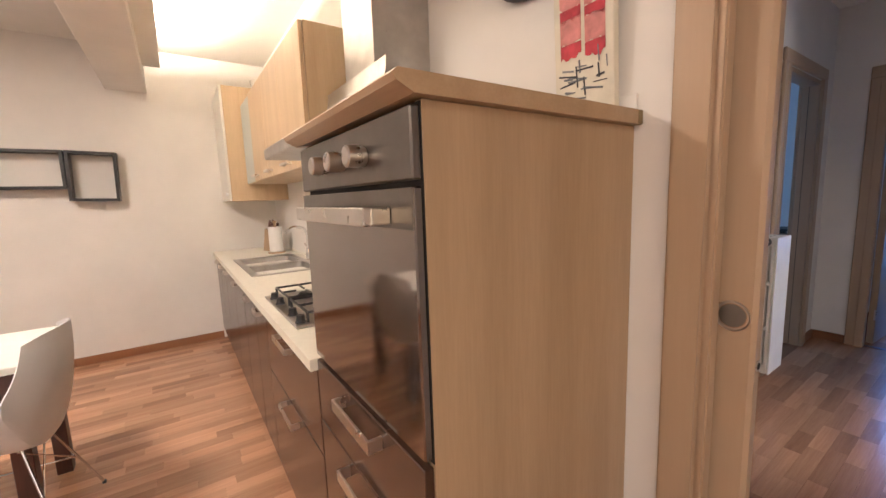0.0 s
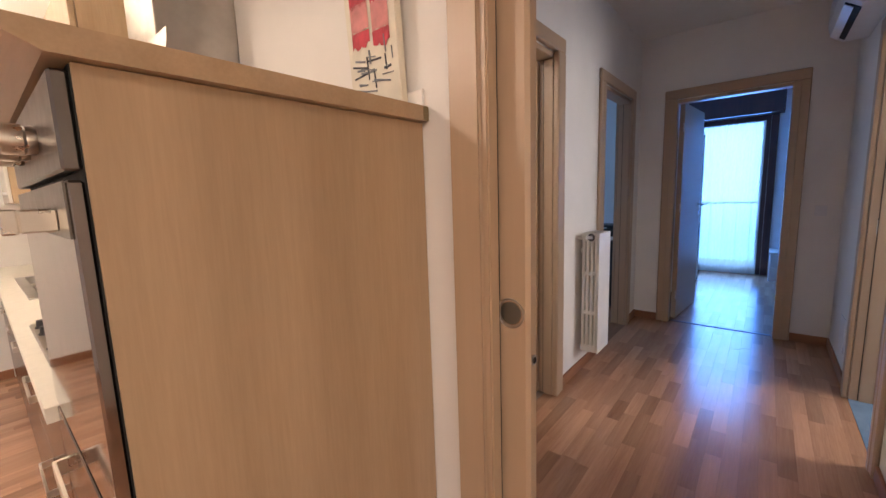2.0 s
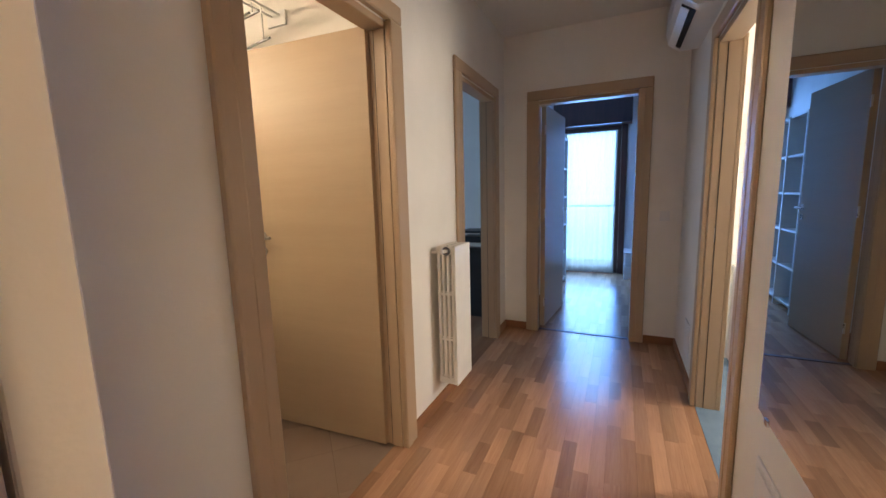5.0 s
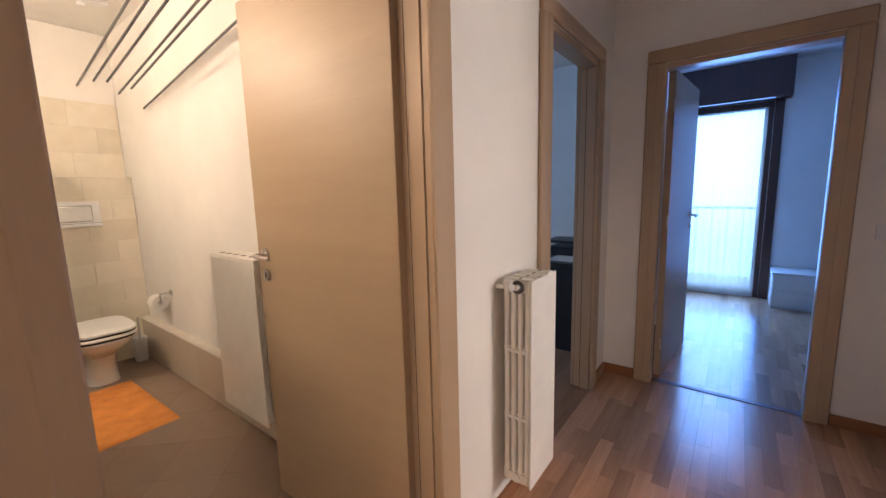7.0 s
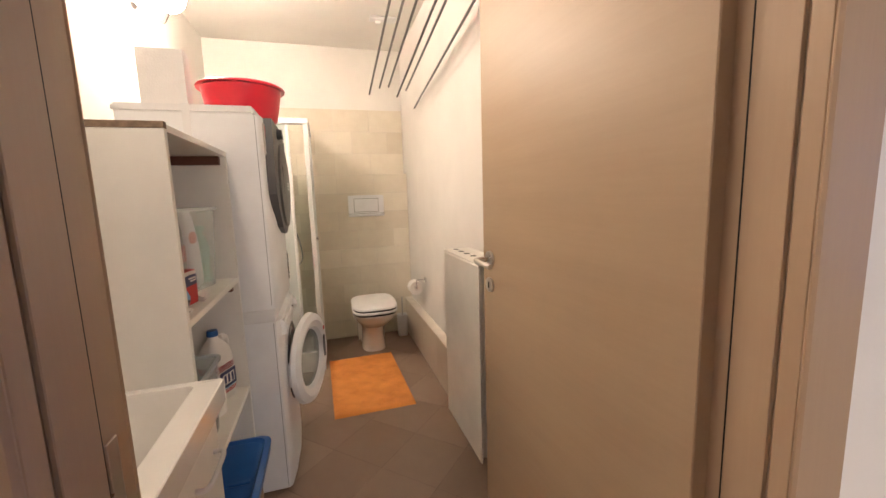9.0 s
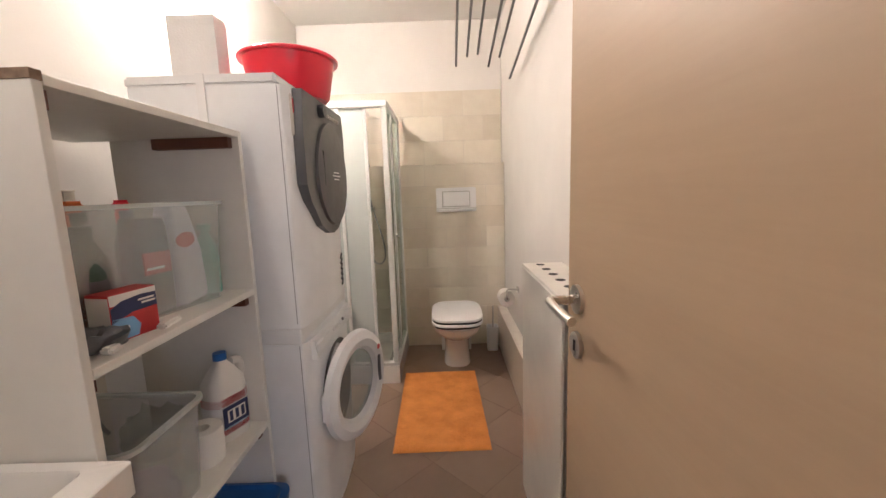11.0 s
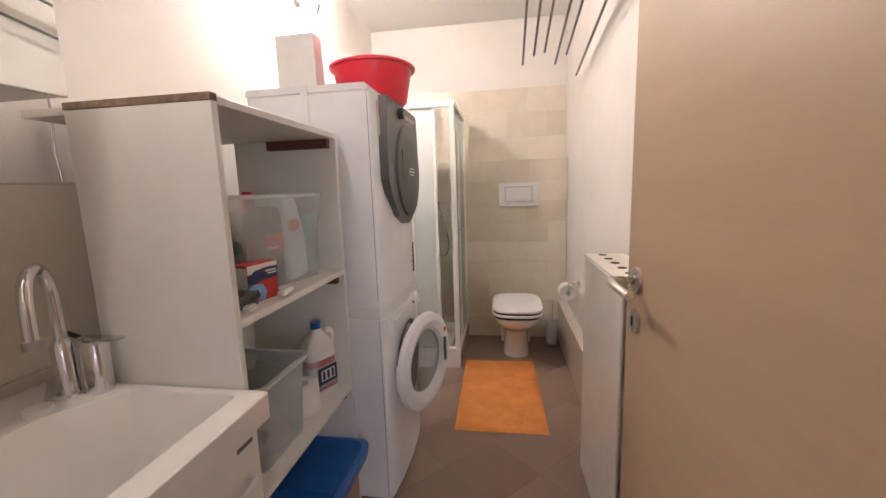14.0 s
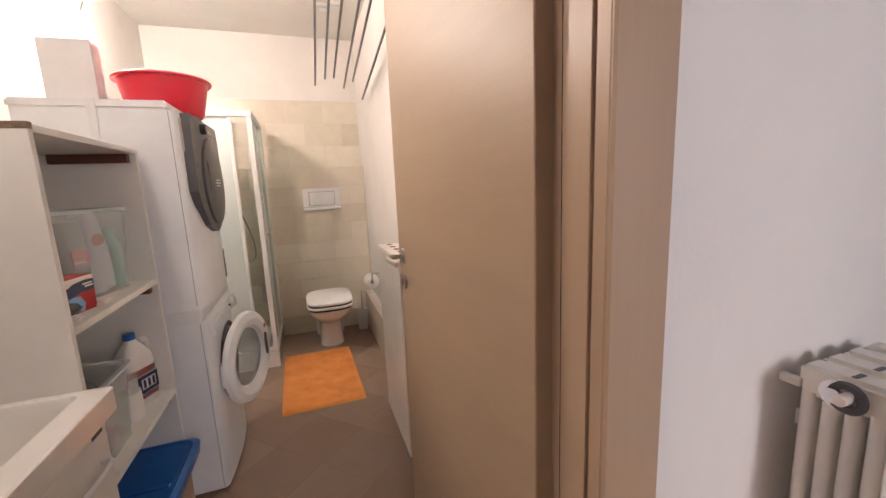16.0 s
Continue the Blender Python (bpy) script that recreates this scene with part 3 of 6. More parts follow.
hob = thing("gas_hob", "stainless gas hob with black pan supports", "hob", pose(1.06, 2.215, 0.8655))
part("plate", box(-0.24, 0.24, -0.29, 0.29, 0, 0.012, 0.004), STEEL, hob)
for bx, by, r in ((-0.09, -0.14, 0.045), (-0.09, 0.14, 0.035), (0.12, -0.14, 0.035), (0.12, 0.14, 0.05)):
    b = part("burner", lathe([(0, 0.012), (r, 0.012), (r, 0.026), (r * 0.8, 0.028), (r * 0.8, 0.034), (0, 0.036)], 20, m=Matrix.Translation((bx, by, 0))), BLACK, hob, "", True)
for by in (-0.14, 0.14):
    g = bmesh.new()
    for p, q in (((-0.19, by - 0.12), (0.21, by - 0.12)), ((-0.19, by + 0.12), (0.21, by + 0.12)), ((-0.19, by - 0.12), (-0.19, by + 0.12)), ((0.21, by - 0.12), (0.21, by + 0.12)), ((-0.09, by - 0.12), (-0.09, by - 0.02)), ((-0.09, by + 0.02), (-0.09, by + 0.12)), ((0.12, by - 0.12), (0.12, by - 0.02)), ((0.12, by + 0.02), (0.12, by + 0.12)), ((-0.19, by), (-0.13, by)), ((0.16, by), (0.21, by))):
        rod((p[0], p[1], 0.048), (q[0], q[1], 0.048), 0.005, g, 8)
    for p in ((-0.19, by - 0.12), (-0.19, by + 0.12), (0.21, by - 0.12), (0.21, by + 0.12)):
        rod((p[0], p[1], 0.012), (p[0], p[1], 0.048), 0.005, g, 8)
    part("pan_support", g, BLACK, hob, "", True)
for by in (-0.245, -0.13, 0.085, 0.20):
    part("knob", lathe([(0, 0.012), (0.020, 0.012), (0.020, 0.016), (0.016, 0.018), (0.014, 0.040), (0, 0.041)], 16, m=Matrix.Translation((-0.212, by, 0))), BLACK, hob, "", True)

roll = thing("paper_towel_roll", "white paper towel roll on a round wooden stand", "paper towel", pose(1.24, 4.28, 0.8655))
part("stand", lathe([(0, 0), (0.075, 0), (0.075, 0.012), (0.012, 0.014), (0.012, 0.27), (0.016, 0.275), (0.016, 0.29), (0, 0.292)], 24), BEECH, roll, "", True)
part("paper", lathe([(0.02, 0.016), (0.058, 0.016), (0.058, 0.235), (0.02, 0.235)], 28, closed=True), plain("tissue_paper", (0.82, 0.81, 0.79, 1), 0.95, vary=0.02, bump=0.3), roll, "", True)
kb = thing("knife_block", "beech knife block with wooden handled knives", "knife block", pose(1.24, 4.52, 0.866, 0, 0, 20))
part("block", loft([[Vector(p) for p in ((-0.05, -0.04, 0), (0.05, -0.04, 0), (0.05, 0.05, 0), (-0.05, 0.05, 0))], [Vector(p) for p in ((-0.05, -0.09, 0.16), (0.05, -0.09, 0.16), (0.05, 0.0, 0.21), (-0.05, 0.0, 0.21))]]), BEECH, kb)
for kx, kz in ((-0.03, 0.0), (0.0, 0.02), (0.03, 0.0), (-0.015, 0.05), (0.018, 0.055)):
    a = Vector((kx, -0.06 + kz, 0.17 + kz * 0.5))
    part("knife", box(-0.008, 0.008, -0.011, 0.011, 0, 0.10, 0.003), DARKWOOD, kb).matrix_basis = Matrix.Translation(a) @ pose(0, 0, 0, 22, 0, 0)

wall_unit = thing("wall_cabinet", "beech veneer wall cabinet with three doors", "cabinet")
part("carcass", box(1.072, 1.388, 2.43, 3.86, 1.48, 2.13, 0.001), BEECHLIGHT, wall_unit)
for i in range(3):
    y0 = 2.43 + i * 0.4767
    d = part("cabinet_door", box(1.050, 1.070, y0 + 0.002, y0 + 0.4745, 1.482, 2.128, 0.002), BEECHLIGHT, wall_unit)
    bow_handle(d, y0 + 0.30, y0 + 0.44, 1.52, 1.05, 0.014)
gl_unit = thing("glass_wall_cabinet", "wall cabinet with a frosted green glass door", "cabinet")
gb = bmesh.new()
for x0, x1, y0, y1, z0, z1 in ((1.07, 1.388, 3.862, 3.88, 1.48, 2.13), (1.07, 1.388, 4.28, 4.298, 1.48, 2.13), (1.07, 1.388, 3.88, 4.28, 1.48, 1.498), (1.07, 1.388, 3.88, 4.28, 2.112, 2.13), (1.38, 1.388, 3.88, 4.28, 1.498, 2.112), (1.07, 1.38, 3.88, 4.28, 1.80, 1.815)):
    box(x0, x1, y0, y1, z0, z1, bm=gb)
part("carcass", gb, BEECHLIGHT, gl_unit)
part("glass_door", box(1.058, 1.066, 3.865, 4.296, 1.485, 2.128, 0.001), FROST, gl_unit, "frosted green glass door")
end_unit = thing("boiler_cabinet", "deep beech wall cabinet beside the end wall", "cabinet")
part("carcass", box(0.930, 1.388, 4.31, 4.898, 1.34, 2.29, 0.001), BEECHLIGHT, end_unit)
part("cabinet_door", box(0.910, 0.928, 4.312, 4.896, 1.342, 2.288, 0.002), WHITELAM, end_unit)
part("knob", lathe([(0, 0), (0.012, 0), (0.014, 0.02), (0, 0.022)], 14, m=pose(0.91, 4.36, 1.40, 0, -90, 0)), WHITEPL, end_unit, "", True)
hood = thing("cooker_hood", "stainless chimney cooker hood with a curved visor", "cooker hood")
part("chimney", box(1.15, 1.388, 1.87, 2.15, 1.546, 2.655, 0.003), STEEL, hood)
part("body", box(0.86, 1.388, 1.72, 2.42, 1.50, 1.545, 0.004), STEEL, hood)
arc = [(0.93 + 0.22 * math.sin(radians(a)), 1.545 + 0.25 * (1 - math.cos(radians(a)))) for a in range(0, 91, 10)]
part("visor", prism(arc + [(1.15, 1.545)], 1.78, 2.38, m=topm), STEEL, hood, "curved steel visor", True)
bowl = thing("serving_bowl", "white bowl kept on top of the wall cabinet", "bowl", pose(1.22, 3.95, 2.13))
part("bowl_shell", lathe([(0, 0), (0.06, 0), (0.11, 0.05), (0.13, 0.12), (0.124, 0.12), (0.10, 0.052), (0.0, 0.012)], 28), CERAMIC, bowl, "", True)

# canvas, clock and shelf frames
CANVAS = plain("canvas_cream", (0.74, 0.69, 0.58, 1), 0.85, vary=0.06, scale=14, bump=0.3)
RED = plain("red_paint", (0.50, 0.045, 0.065, 1), 0.7, vary=0.2, scale=30)
PINK = plain("pink_paint", (0.62, 0.25, 0.24, 1), 0.75, vary=0.18, scale=25)
INK = plain("ink_paint", (0.05, 0.05, 0.06, 1), 0.75, vary=0.2, scale=40)
canvas = thing("abstract_canvas", "tall cream canvas with red bands and black strokes", "painting", pose(1.384, 1.155, 1.489, 0, -3, 0))
part("canvas_panel", box(-0.022, -0.002, -0.082, 0.082, 0.0, 0.62, 0.002), CANVAS, canvas)
for y0, y1, dz in ((-0.062, -0.008, -0.004), (0.002, 0.062, 0.006)):
    for z0, z1, mm in ((0.150, 0.178, RED), (0.178, 0.236, PINK), (0.236, 0.258, RED), (0.262, 0.330, PINK), (0.330, 0.352, RED), (0.356, 0.44, PINK)):
        s = bmesh.new()
        n = 9
        edge = random.Random(int(z0 * 1000 + y0 * 100))
        lo = [edge.uniform(-0.011, 0.004) for _ in range(n)]
        for i in range(n - 1):
            ya, yb = y0 + (y1 - y0) * i / (n - 1), y0 + (y1 - y0) * (i + 1) / (n - 1)
            s.faces.new([s.verts.new(p) for p in ((-0.0235, ya, z0 + dz + lo[i]), (-0.0235, yb, z0 + dz + lo[i + 1]), (-0.0235, yb, z1 + dz), (-0.0235, ya, z1 + dz))])
        part("painted_band", s, mm, canvas)
st = random.Random(3)
GREYINK = plain("thin_ink_wash", (0.22, 0.23, 0.25, 1), 0.75, vary=0.2, scale=40)
for i in range(22):
    y, z = st.uniform(-0.066, 0.03), st.uniform(0.045, 0.125)
    ln, an = st.uniform(0.02, 0.055), st.choice((2, -6, 7, 12, 86))
    k = st.uniform(0.0018, 0.0045)
    part("brush_stroke", box(-0.0240, -0.0222, 0, ln, 0, k), INK if i % 3 == 0 else GREYINK, canvas).matrix_basis = Matrix.Translation((0, y, z)) @ pose(0, 0, 0, an, 0, 0)
clock = thing("wall_clock", "dark rimmed round wall clock", "clock", pose(1.388, 1.345, 2.0, 0, -90, 0))
part("rim", lathe([(0.13, 0), (0.15, 0), (0.155, 0.02), (0.145, 0.035), (0.13, 0.03)], 36, closed=True), GREYPL, clock, "", True)
part("dial", lathe([(0, 0.002), (0.131, 0.002), (0.131, 0.012), (0, 0.012)], 36), WHITEPL, clock)
for a, ln in ((20, 0.08), (140, 0.11)):
    part("pointer", box(-0.003, 0.003, 0, ln, 0.0125, 0.015), BLACK, clock).matrix_basis = pose(0, 0, 0, 0, 0, a)


def frame_shelf(x0, x1, z0, z1, turn=0.0):
    t = thing("box_shelf", "black square box shelf hung on the wall", "shelf", pose((x0 + x1) / 2, 4.899, (z0 + z1) / 2, 0, turn, 0), group="box shelves")
    w, h, k, d = (x1 - x0) / 2, (z1 - z0) / 2, 0.022, 0.12
    for a in ((-w, w, -d, 0, h - k, h), (-w, w, -d, 0, -h, -h + k), (-w, -w + k, -d, 0, -h + k, h - k), (w - k, w, -d, 0, -h + k, h - k)):
        part("board", box(*a, 0.001), BLACK, t)


frame_shelf(-0.60, -0.165, 1.48, 1.78)
frame_shelf(-0.16, 0.155, 1.378, 1.776, 1.5)

# table and chairs
table = thing("dining_table", "white topped dining table with dark wooden legs", "table")
part("tabletop", box(-1.25, -0.03, 2.60, 3.20, 0.71, 0.74, 0.004), WHITELAM, table)
for x, y in ((-0.075, 3.15), (-0.075, 2.66), (-1.20, 3.15), (-1.20, 2.66)):
    part("leg", box(x - 0.03, x + 0.03, y - 0.03, y + 0.03, 0, 0.7095, 0.002), DARKWOOD, table)


def shell_chair(m):
    t = thing("shell_chair", "white moulded shell armchair on chromed wire legs", "chair", m, group="chairs round the table")
    rows = []
    for i in range(19):
        u = i / 18
        if u < 0.5:
            y, z = 0.25 - 0.42 * (u / 0.5), 0.44 - 0.03 * math.sin(u * math.pi * 1.2)
        else:
            k = (u - 0.5) / 0.5
            y, z = -0.17 - 0.09 * math.sin(k * 1.5), 0.415 + 0.45 * k ** 1.15
        wd = 0.27 + 0.03 * math.sin(u * math.pi) - 0.10 * max(0, u - 0.70) / 0.30
        row = []
        for j in range(13):
            s = -1 + 2 * j / 12
            arm = min(1.0, max(0.0, (u - 0.06) / 0.22)) * (1.0 if u < 0.5 else max(0.0, 1 - (u - 0.5) * 2.1))
            lift = (0.03 + 0.185 * arm) * abs(s) ** 3.2 * (1.0 if u < 0.5 else max(0.0, 1 - (u - 0.5) * 1.9))
            wrap = 0.085 * abs(s) ** 2.2 * (0 if u < 0.4 else min(1, (u - 0.4) * 3))
            droop = 0.035 * abs(s) ** 3 * max(0, u - 0.75) / 0.25
            row.append(Vector((wd * s, y + wrap, z + lift - droop)))
        rows.append(row)
    bm = bmesh.new()
    vs = [[bm.verts.new(p) for p in r] for r in rows]
    for a, b in zip(vs, vs[1:]):
        for j in range(12):
            bm.faces.new((a[j], a[j + 1], b[j + 1], b[j]))
    bmesh.ops.recalc_face_normals(bm, faces=bm.faces)
    bmesh.ops.solidify(bm, geom=bm.faces[:], thickness=0.006)
    part("seat_shell", bm, WHITEPL, t, "", True)
    for sx in (-1, 1):
        for sy in (-1, 1):
            part("leg", rod((sx * 0.10, sy * 0.10, 0.415), (sx * 0.235, sy * 0.225, 0.006), 0.006), CHROME, t, "", True)
            part("foot", rod((sx * 0.235, sy * 0.225, 0.0), (sx * 0.235, sy * 0.225, 0.014), 0.009), BLACK, t)
    w = bmesh.new()
    for a, b in (((-0.10, -0.10, 0.40), (0.10, 0.10, 0.40)), ((0.10, -0.10, 0.40), (-0.10, 0.10, 0.40)), ((-0.17, -0.16, 0.2), (0.10, -0.10, 0.40)), ((0.17, -0.16, 0.2), (-0.10, -0.10, 0.40)), ((-0.17, 0.16, 0.2), (0.10, 0.10, 0.40)), ((0.17, 0.16, 0.2), (-0.10, 0.10, 0.40)), ((-0.17, -0.16, 0.2), (-0.17, 0.16, 0.2)), ((0.17, -0.16, 0.2), (0.17, 0.16, 0.2))):
        rod(a, b, 0.0035, w, 8)
    part("wire_brace", w, CHROME, t, "", True)
    return t


c1 = shell_chair(pose(-0.150, 2.70, 0, 0, 0, 84))
copy_thing(c1, pose(-1.12, 2.72, 0, 0, 0, -84))

# sliding door in its pocket, and the trim round it
sl = thing("sliding_door", "light oak laminate sliding door pushed into its pocket", "door")
part("panel", box(1.410, 1.450, 0.797, 1.70, 0.008, 2.09, 0.008), TRIM, sl)
part("finger_pull", lathe([(0.0, -0.006), (0.022, -0.006), (0.026, 0.001), (0.031, 0.001), (0.031, 0.004), (0.024, 0.0045), (0.0, 0.0045)][1:5] + [(0.022, -0.006)], 28, m=pose(1.410, 0.837, 1.055, 0, -90, 0)), NICKEL, sl, "round satin metal finger pull", True)
part("pull_cup", lathe([(0, 0.0005), (0.0235, 0.0005), (0.0235, 0.0015), (0, 0.0015)], 24, m=pose(1.410, 0.837, 1.055, 0, -90, 0)), plain("pull_dish_metal", (0.22, 0.22, 0.21, 1), 0.35, 1.0, vary=0.05), sl, "darker dish of the pull")
part("edge_latch", lathe([(0, 0), (0.011, 0), (0.011, 0.002), (0, 0.002)], 18, m=pose(1.430, 0.797, 0.957, 90, 0, 0)), NICKEL, sl)
part("latch_hole", lathe([(0, 0.0021), (0.007, 0.0021), (0.007, 0.003), (0, 0.003)], 18, m=pose(1.430, 0.797, 0.957, 90, 0, 0)), GAP, sl)
pt = thing("door_5", "light oak laminate casing of the sliding doorway", "door frame", kind="structure")
part("casing", box(1.366, 1.3895, 0.872, 0.954, 0, 2.105, 0.009, segs=3), TRIM, pt)
part("casing_bead", box(1.366, 1.4015, 0.857, 0.8715, 0, 2.10, 0.004, segs=2), TRIM, pt)
part("casing_head", box(1.366, 1.3895, -0.08, 0.954, 2.106, 2.185, 0.006), TRIM_Y, pt)
part("casing", box(1.366, 1.3895, -0.08, -0.002, 0, 2.105, 0.006), TRIM, pt)
# Black strip added to give the pocket gap its deep shade.
part("pocket_shade_strip", box(1.4018, 1.4092, 0.862, 0.870, 0, 2.09), GAP, pt, "black strip standing in for the pocket's shade")
part("pocket_lip", box(1.4645, 1.5195, 0.838, 0.8435, 0, 2.10, 0.002), WALL, pt)


# ---- corridor ----
def column_radiator(name, label, n, depth, height, m, tubes=4):
    """Cast column radiator: sections along local x, depth along local y, standing on z = 0 of its pose."""
    t = thing(name, label, "radiator", m)
    pitch = 0.058
    bm = bmesh.new()
    for k in range(tubes):
        y = -depth / 2 + depth * (k + 0.5) / tubes
        h = depth / tubes * 0.36
        prism(rounded(0.044, 2 * h, min(h, 0.02) * 0.8, 4, 0.0, y), 0.03, height - 0.03, bm)
    for z0, z1 in ((height - 0.058, height - 0.006), (0.006, 0.058), (height * 0.34 - 0.014, height * 0.34 + 0.014), (height * 0.665 - 0.014, height * 0.665 + 0.014)):
        box(-0.0235, 0.0235, -depth / 2, depth / 2, z0, z1, 0.008, bm, 2)
    first = part("section", bm, RADWHITE, t, "", True)
    first.location.x = (0 - (n - 1) / 2) * pitch
    for i in range(1, n):
        o = new("section", first.data)
        o.parent = t
        o.location.x = (i - (n - 1) / 2) * pitch
    for z in (0.032, height - 0.032):
        part("nipple_pipe", rod((-(n / 2) * pitch, 0, z), ((n / 2) * pitch, 0, z), 0.018, n=12), RADWHITE, t, "", True)
    for sx in (-1, 1):
        part("plug", lathe([(0, 0), (0.022, 0), (0.022, 0.008), (0.012, 0.010), (0.012, 0.018), (0, 0.018)], 16, m=pose(sx * n / 2 * pitch, 0, height - 0.032, 0, 90 * sx, 0)), CHROME, t, "", True)
    return t


# the corridor's radiator shows flat outer fins
radA = column_radiator("corridor_radiator", "white cast column radiator hung on the corridor wall", 4, 0.115, 0.85, pose(3.487, 1.355, 0.165))
part("bracket", box(-0.05, 0.05, 0.05, 0.0845, 0.70, 0.73), RADWHITE, radA)
part("wall_bracket", box(-0.112, -0.100, 0.052, 0.0845, 0.80, 0.815, 0.002), RADWHITE, radA)
vw = part("air_valve", lathe([(0.014, 0), (0.024, 0), (0.026, 0.005), (0.023, 0.009), (0.014, 0.009)], 24, m=pose(-0.1175, -0.012, 0.818, 0, -90, 0), closed=True), GREYPL, radA, "grey valve ring", True)
part("valve_stem", rod((-0.117, -0.012, 0.818), (-0.142, -0.012, 0.818), 0.009), RADWHITE, vw, "", True)
part("front_plate", box(-0.118, 0.118, -0.066, -0.0585, 0.006, 0.845, 0.003), RADWHITE, radA)
for i in range(4):
    part("vent_slot", box(-0.10 + i * 0.058, -0.074 + i * 0.058, -0.012, -0.004, 0.8435, 0.8448, 0.0005), GREYPL, radA)
part("end_cap", lathe([(0, 0), (0.020, 0), (0.022, 0.006), (0.022, 0.022), (0.018, 0.028), (0, 0.028)], 20, m=pose(0.1165, -0.03, 0.818, 0, 90, 0)), WHITEPL, radA, "", True)

mir = thing("wall_mirror", "large frameless mirror on the corridor wall", "mirror")
part("silvered_glass", box(1.87, 2.885, 0.0005, 0.006, 0.575, 1.84, 0.0015), MIRROR, mir)
for x in (1.95, 2.80):
    part("clip", box(x - 0.012, x + 0.012, 0.0, 0.010, 0.563, 0.585, 0.001), CHROME, mir)
ap = thing("access_panel", "white plastic access panel low on the corridor wall", "access panel")
part("frame", box(2.28, 2.85, 0.0002, 0.008, 0.17, 0.43, 0.003), WHITEPL, ap)
part("cover", box(2.305, 2.825, 0.008, 0.014, 0.195, 0.405, 0.003), WHITEPL, ap)
vp = thing("wall_vent_plate", "small white plate low on the corridor wall", "vent")
part("plate", box(4.28, 4.46, 0.0002, 0.007, 0.17, 0.40, 0.002), WHITEPL, vp)
so = thing("light_switch", "white light switch on the corridor end wall", "switch")
part("plate", box(4.953, 4.9598, 0.085, 0.155, 1.04, 1.12, 0.002), WHITEPL, so)
part("rocker", box(4.950, 4.9532, 0.10, 0.14, 1.055, 1.105, 0.001), WHITEPL, so)

ac = thing("air_conditioner", "white split air conditioner high on the corridor wall", "air conditioner")
prof = [(0.0005, 2.23), (0.12, 2.23), (0.185, 2.275), (0.20, 2.34), (0.195, 2.46), (0.17, 2.50), (0.0005, 2.51)]
xm = Matrix(((0, 0, 1, 0), (1, 0, 0, 0), (0, 1, 0, 0), (0, 0, 0, 1)))
part("casing", prism(prof, 3.86, 4.62, m=xm), WHITEPL, ac, "", True)
part("outlet", prism([(0.118, 2.2275), (0.183, 2.2725), (0.186, 2.270), (0.121, 2.225)], 3.93, 4.55, m=xm), GAP, ac)
part("flap", prism([(0.150, 2.236), (0.188, 2.262), (0.190, 2.259), (0.152, 2.233)], 3.93, 4.55, m=xm), WHITEPL, ac)
part("front_grille", prism([(0.2005, 2.35), (0.1965, 2.455), (0.1995, 2.455), (0.2035, 2.35)], 3.90, 4.58, m=xm), WHITEPL, ac)
gs = thing("globe_sconce", "unlit cream opal globe wall lamp above the doorway", "lamp")
part("base", lathe([(0, 0), (0.05, 0), (0.05, 0.015), (0.02, 0.03), (0.02, 0.07), (0, 0.07)], 24, m=pose(3.70, 0.0005, 2.27, -90, 0, 0)), WHITEPL, gs, "", True)
gbm = bmesh.new()
bmesh.ops.create_uvsphere(gbm, u_segments=28, v_segments=18, radius=0.085, matrix=Matrix.Translation((3.70, 0.145, 2.30)))
part("globe", gbm, plain("opal_cream_glass", (0.80, 0.74, 0.64, 1), 0.10, vary=0.02, coat=0.5), gs, "glossy cream opal glass globe", True)
structure(part("threshold", box(4.99, 5.03, 0.338, 1.132, 0.0, 0.004, 0.001), DARKWOOD), "dark threshold strip under the bedroom door", "trim")

# ---- bedroom ----
bd = thing("balcony_door", "dark brown framed glazed balcony door", "balcony door")
fr = bmesh.new()
for a in ((7.93, 7.99, 0.47, 0.55, 0.0, 2.25), (7.93, 7.99, 1.25, 1.33, 0.0, 2.25), (7.93, 7.99, 0.55, 1.25, 2.17, 2.25), (7.93, 7.99, 0.55, 1.25, 0.0, 0.10)):
    box(*a, 0.002, fr)
part("frame", fr, DARKWOOD, bd)
part("casing", box(7.895, 7.919, 0.385, 0.468, 0.0, 2.25, 0.003), DARKWOOD, bd)
part("casing", box(7.895, 7.919, 1.332, 1.415, 0.0, 2.25, 0.003), DARKWOOD, bd)
pane = part("pane", box(7.955, 7.961, 0.551, 1.249, 0.101, 2.169), glass("window_glass", (0.97, 0.98, 1, 1), 0.0, 0.94), bd)
pane.visible_shadow = False
part("handle", tube([(7.93, 0.53, 1.05), (7.90, 0.53, 1.05), (7.895, 0.53, 0.95)], 0.008), NICKEL, bd, "", True)
sb = thing("shutter_box", "dark brown wooden roller shutter box", "shutter box")
part("box_front", box(7.70, 7.918, 0.335, 1.43, 2.25, 2.655, 0.004), DARKWOOD, sb)


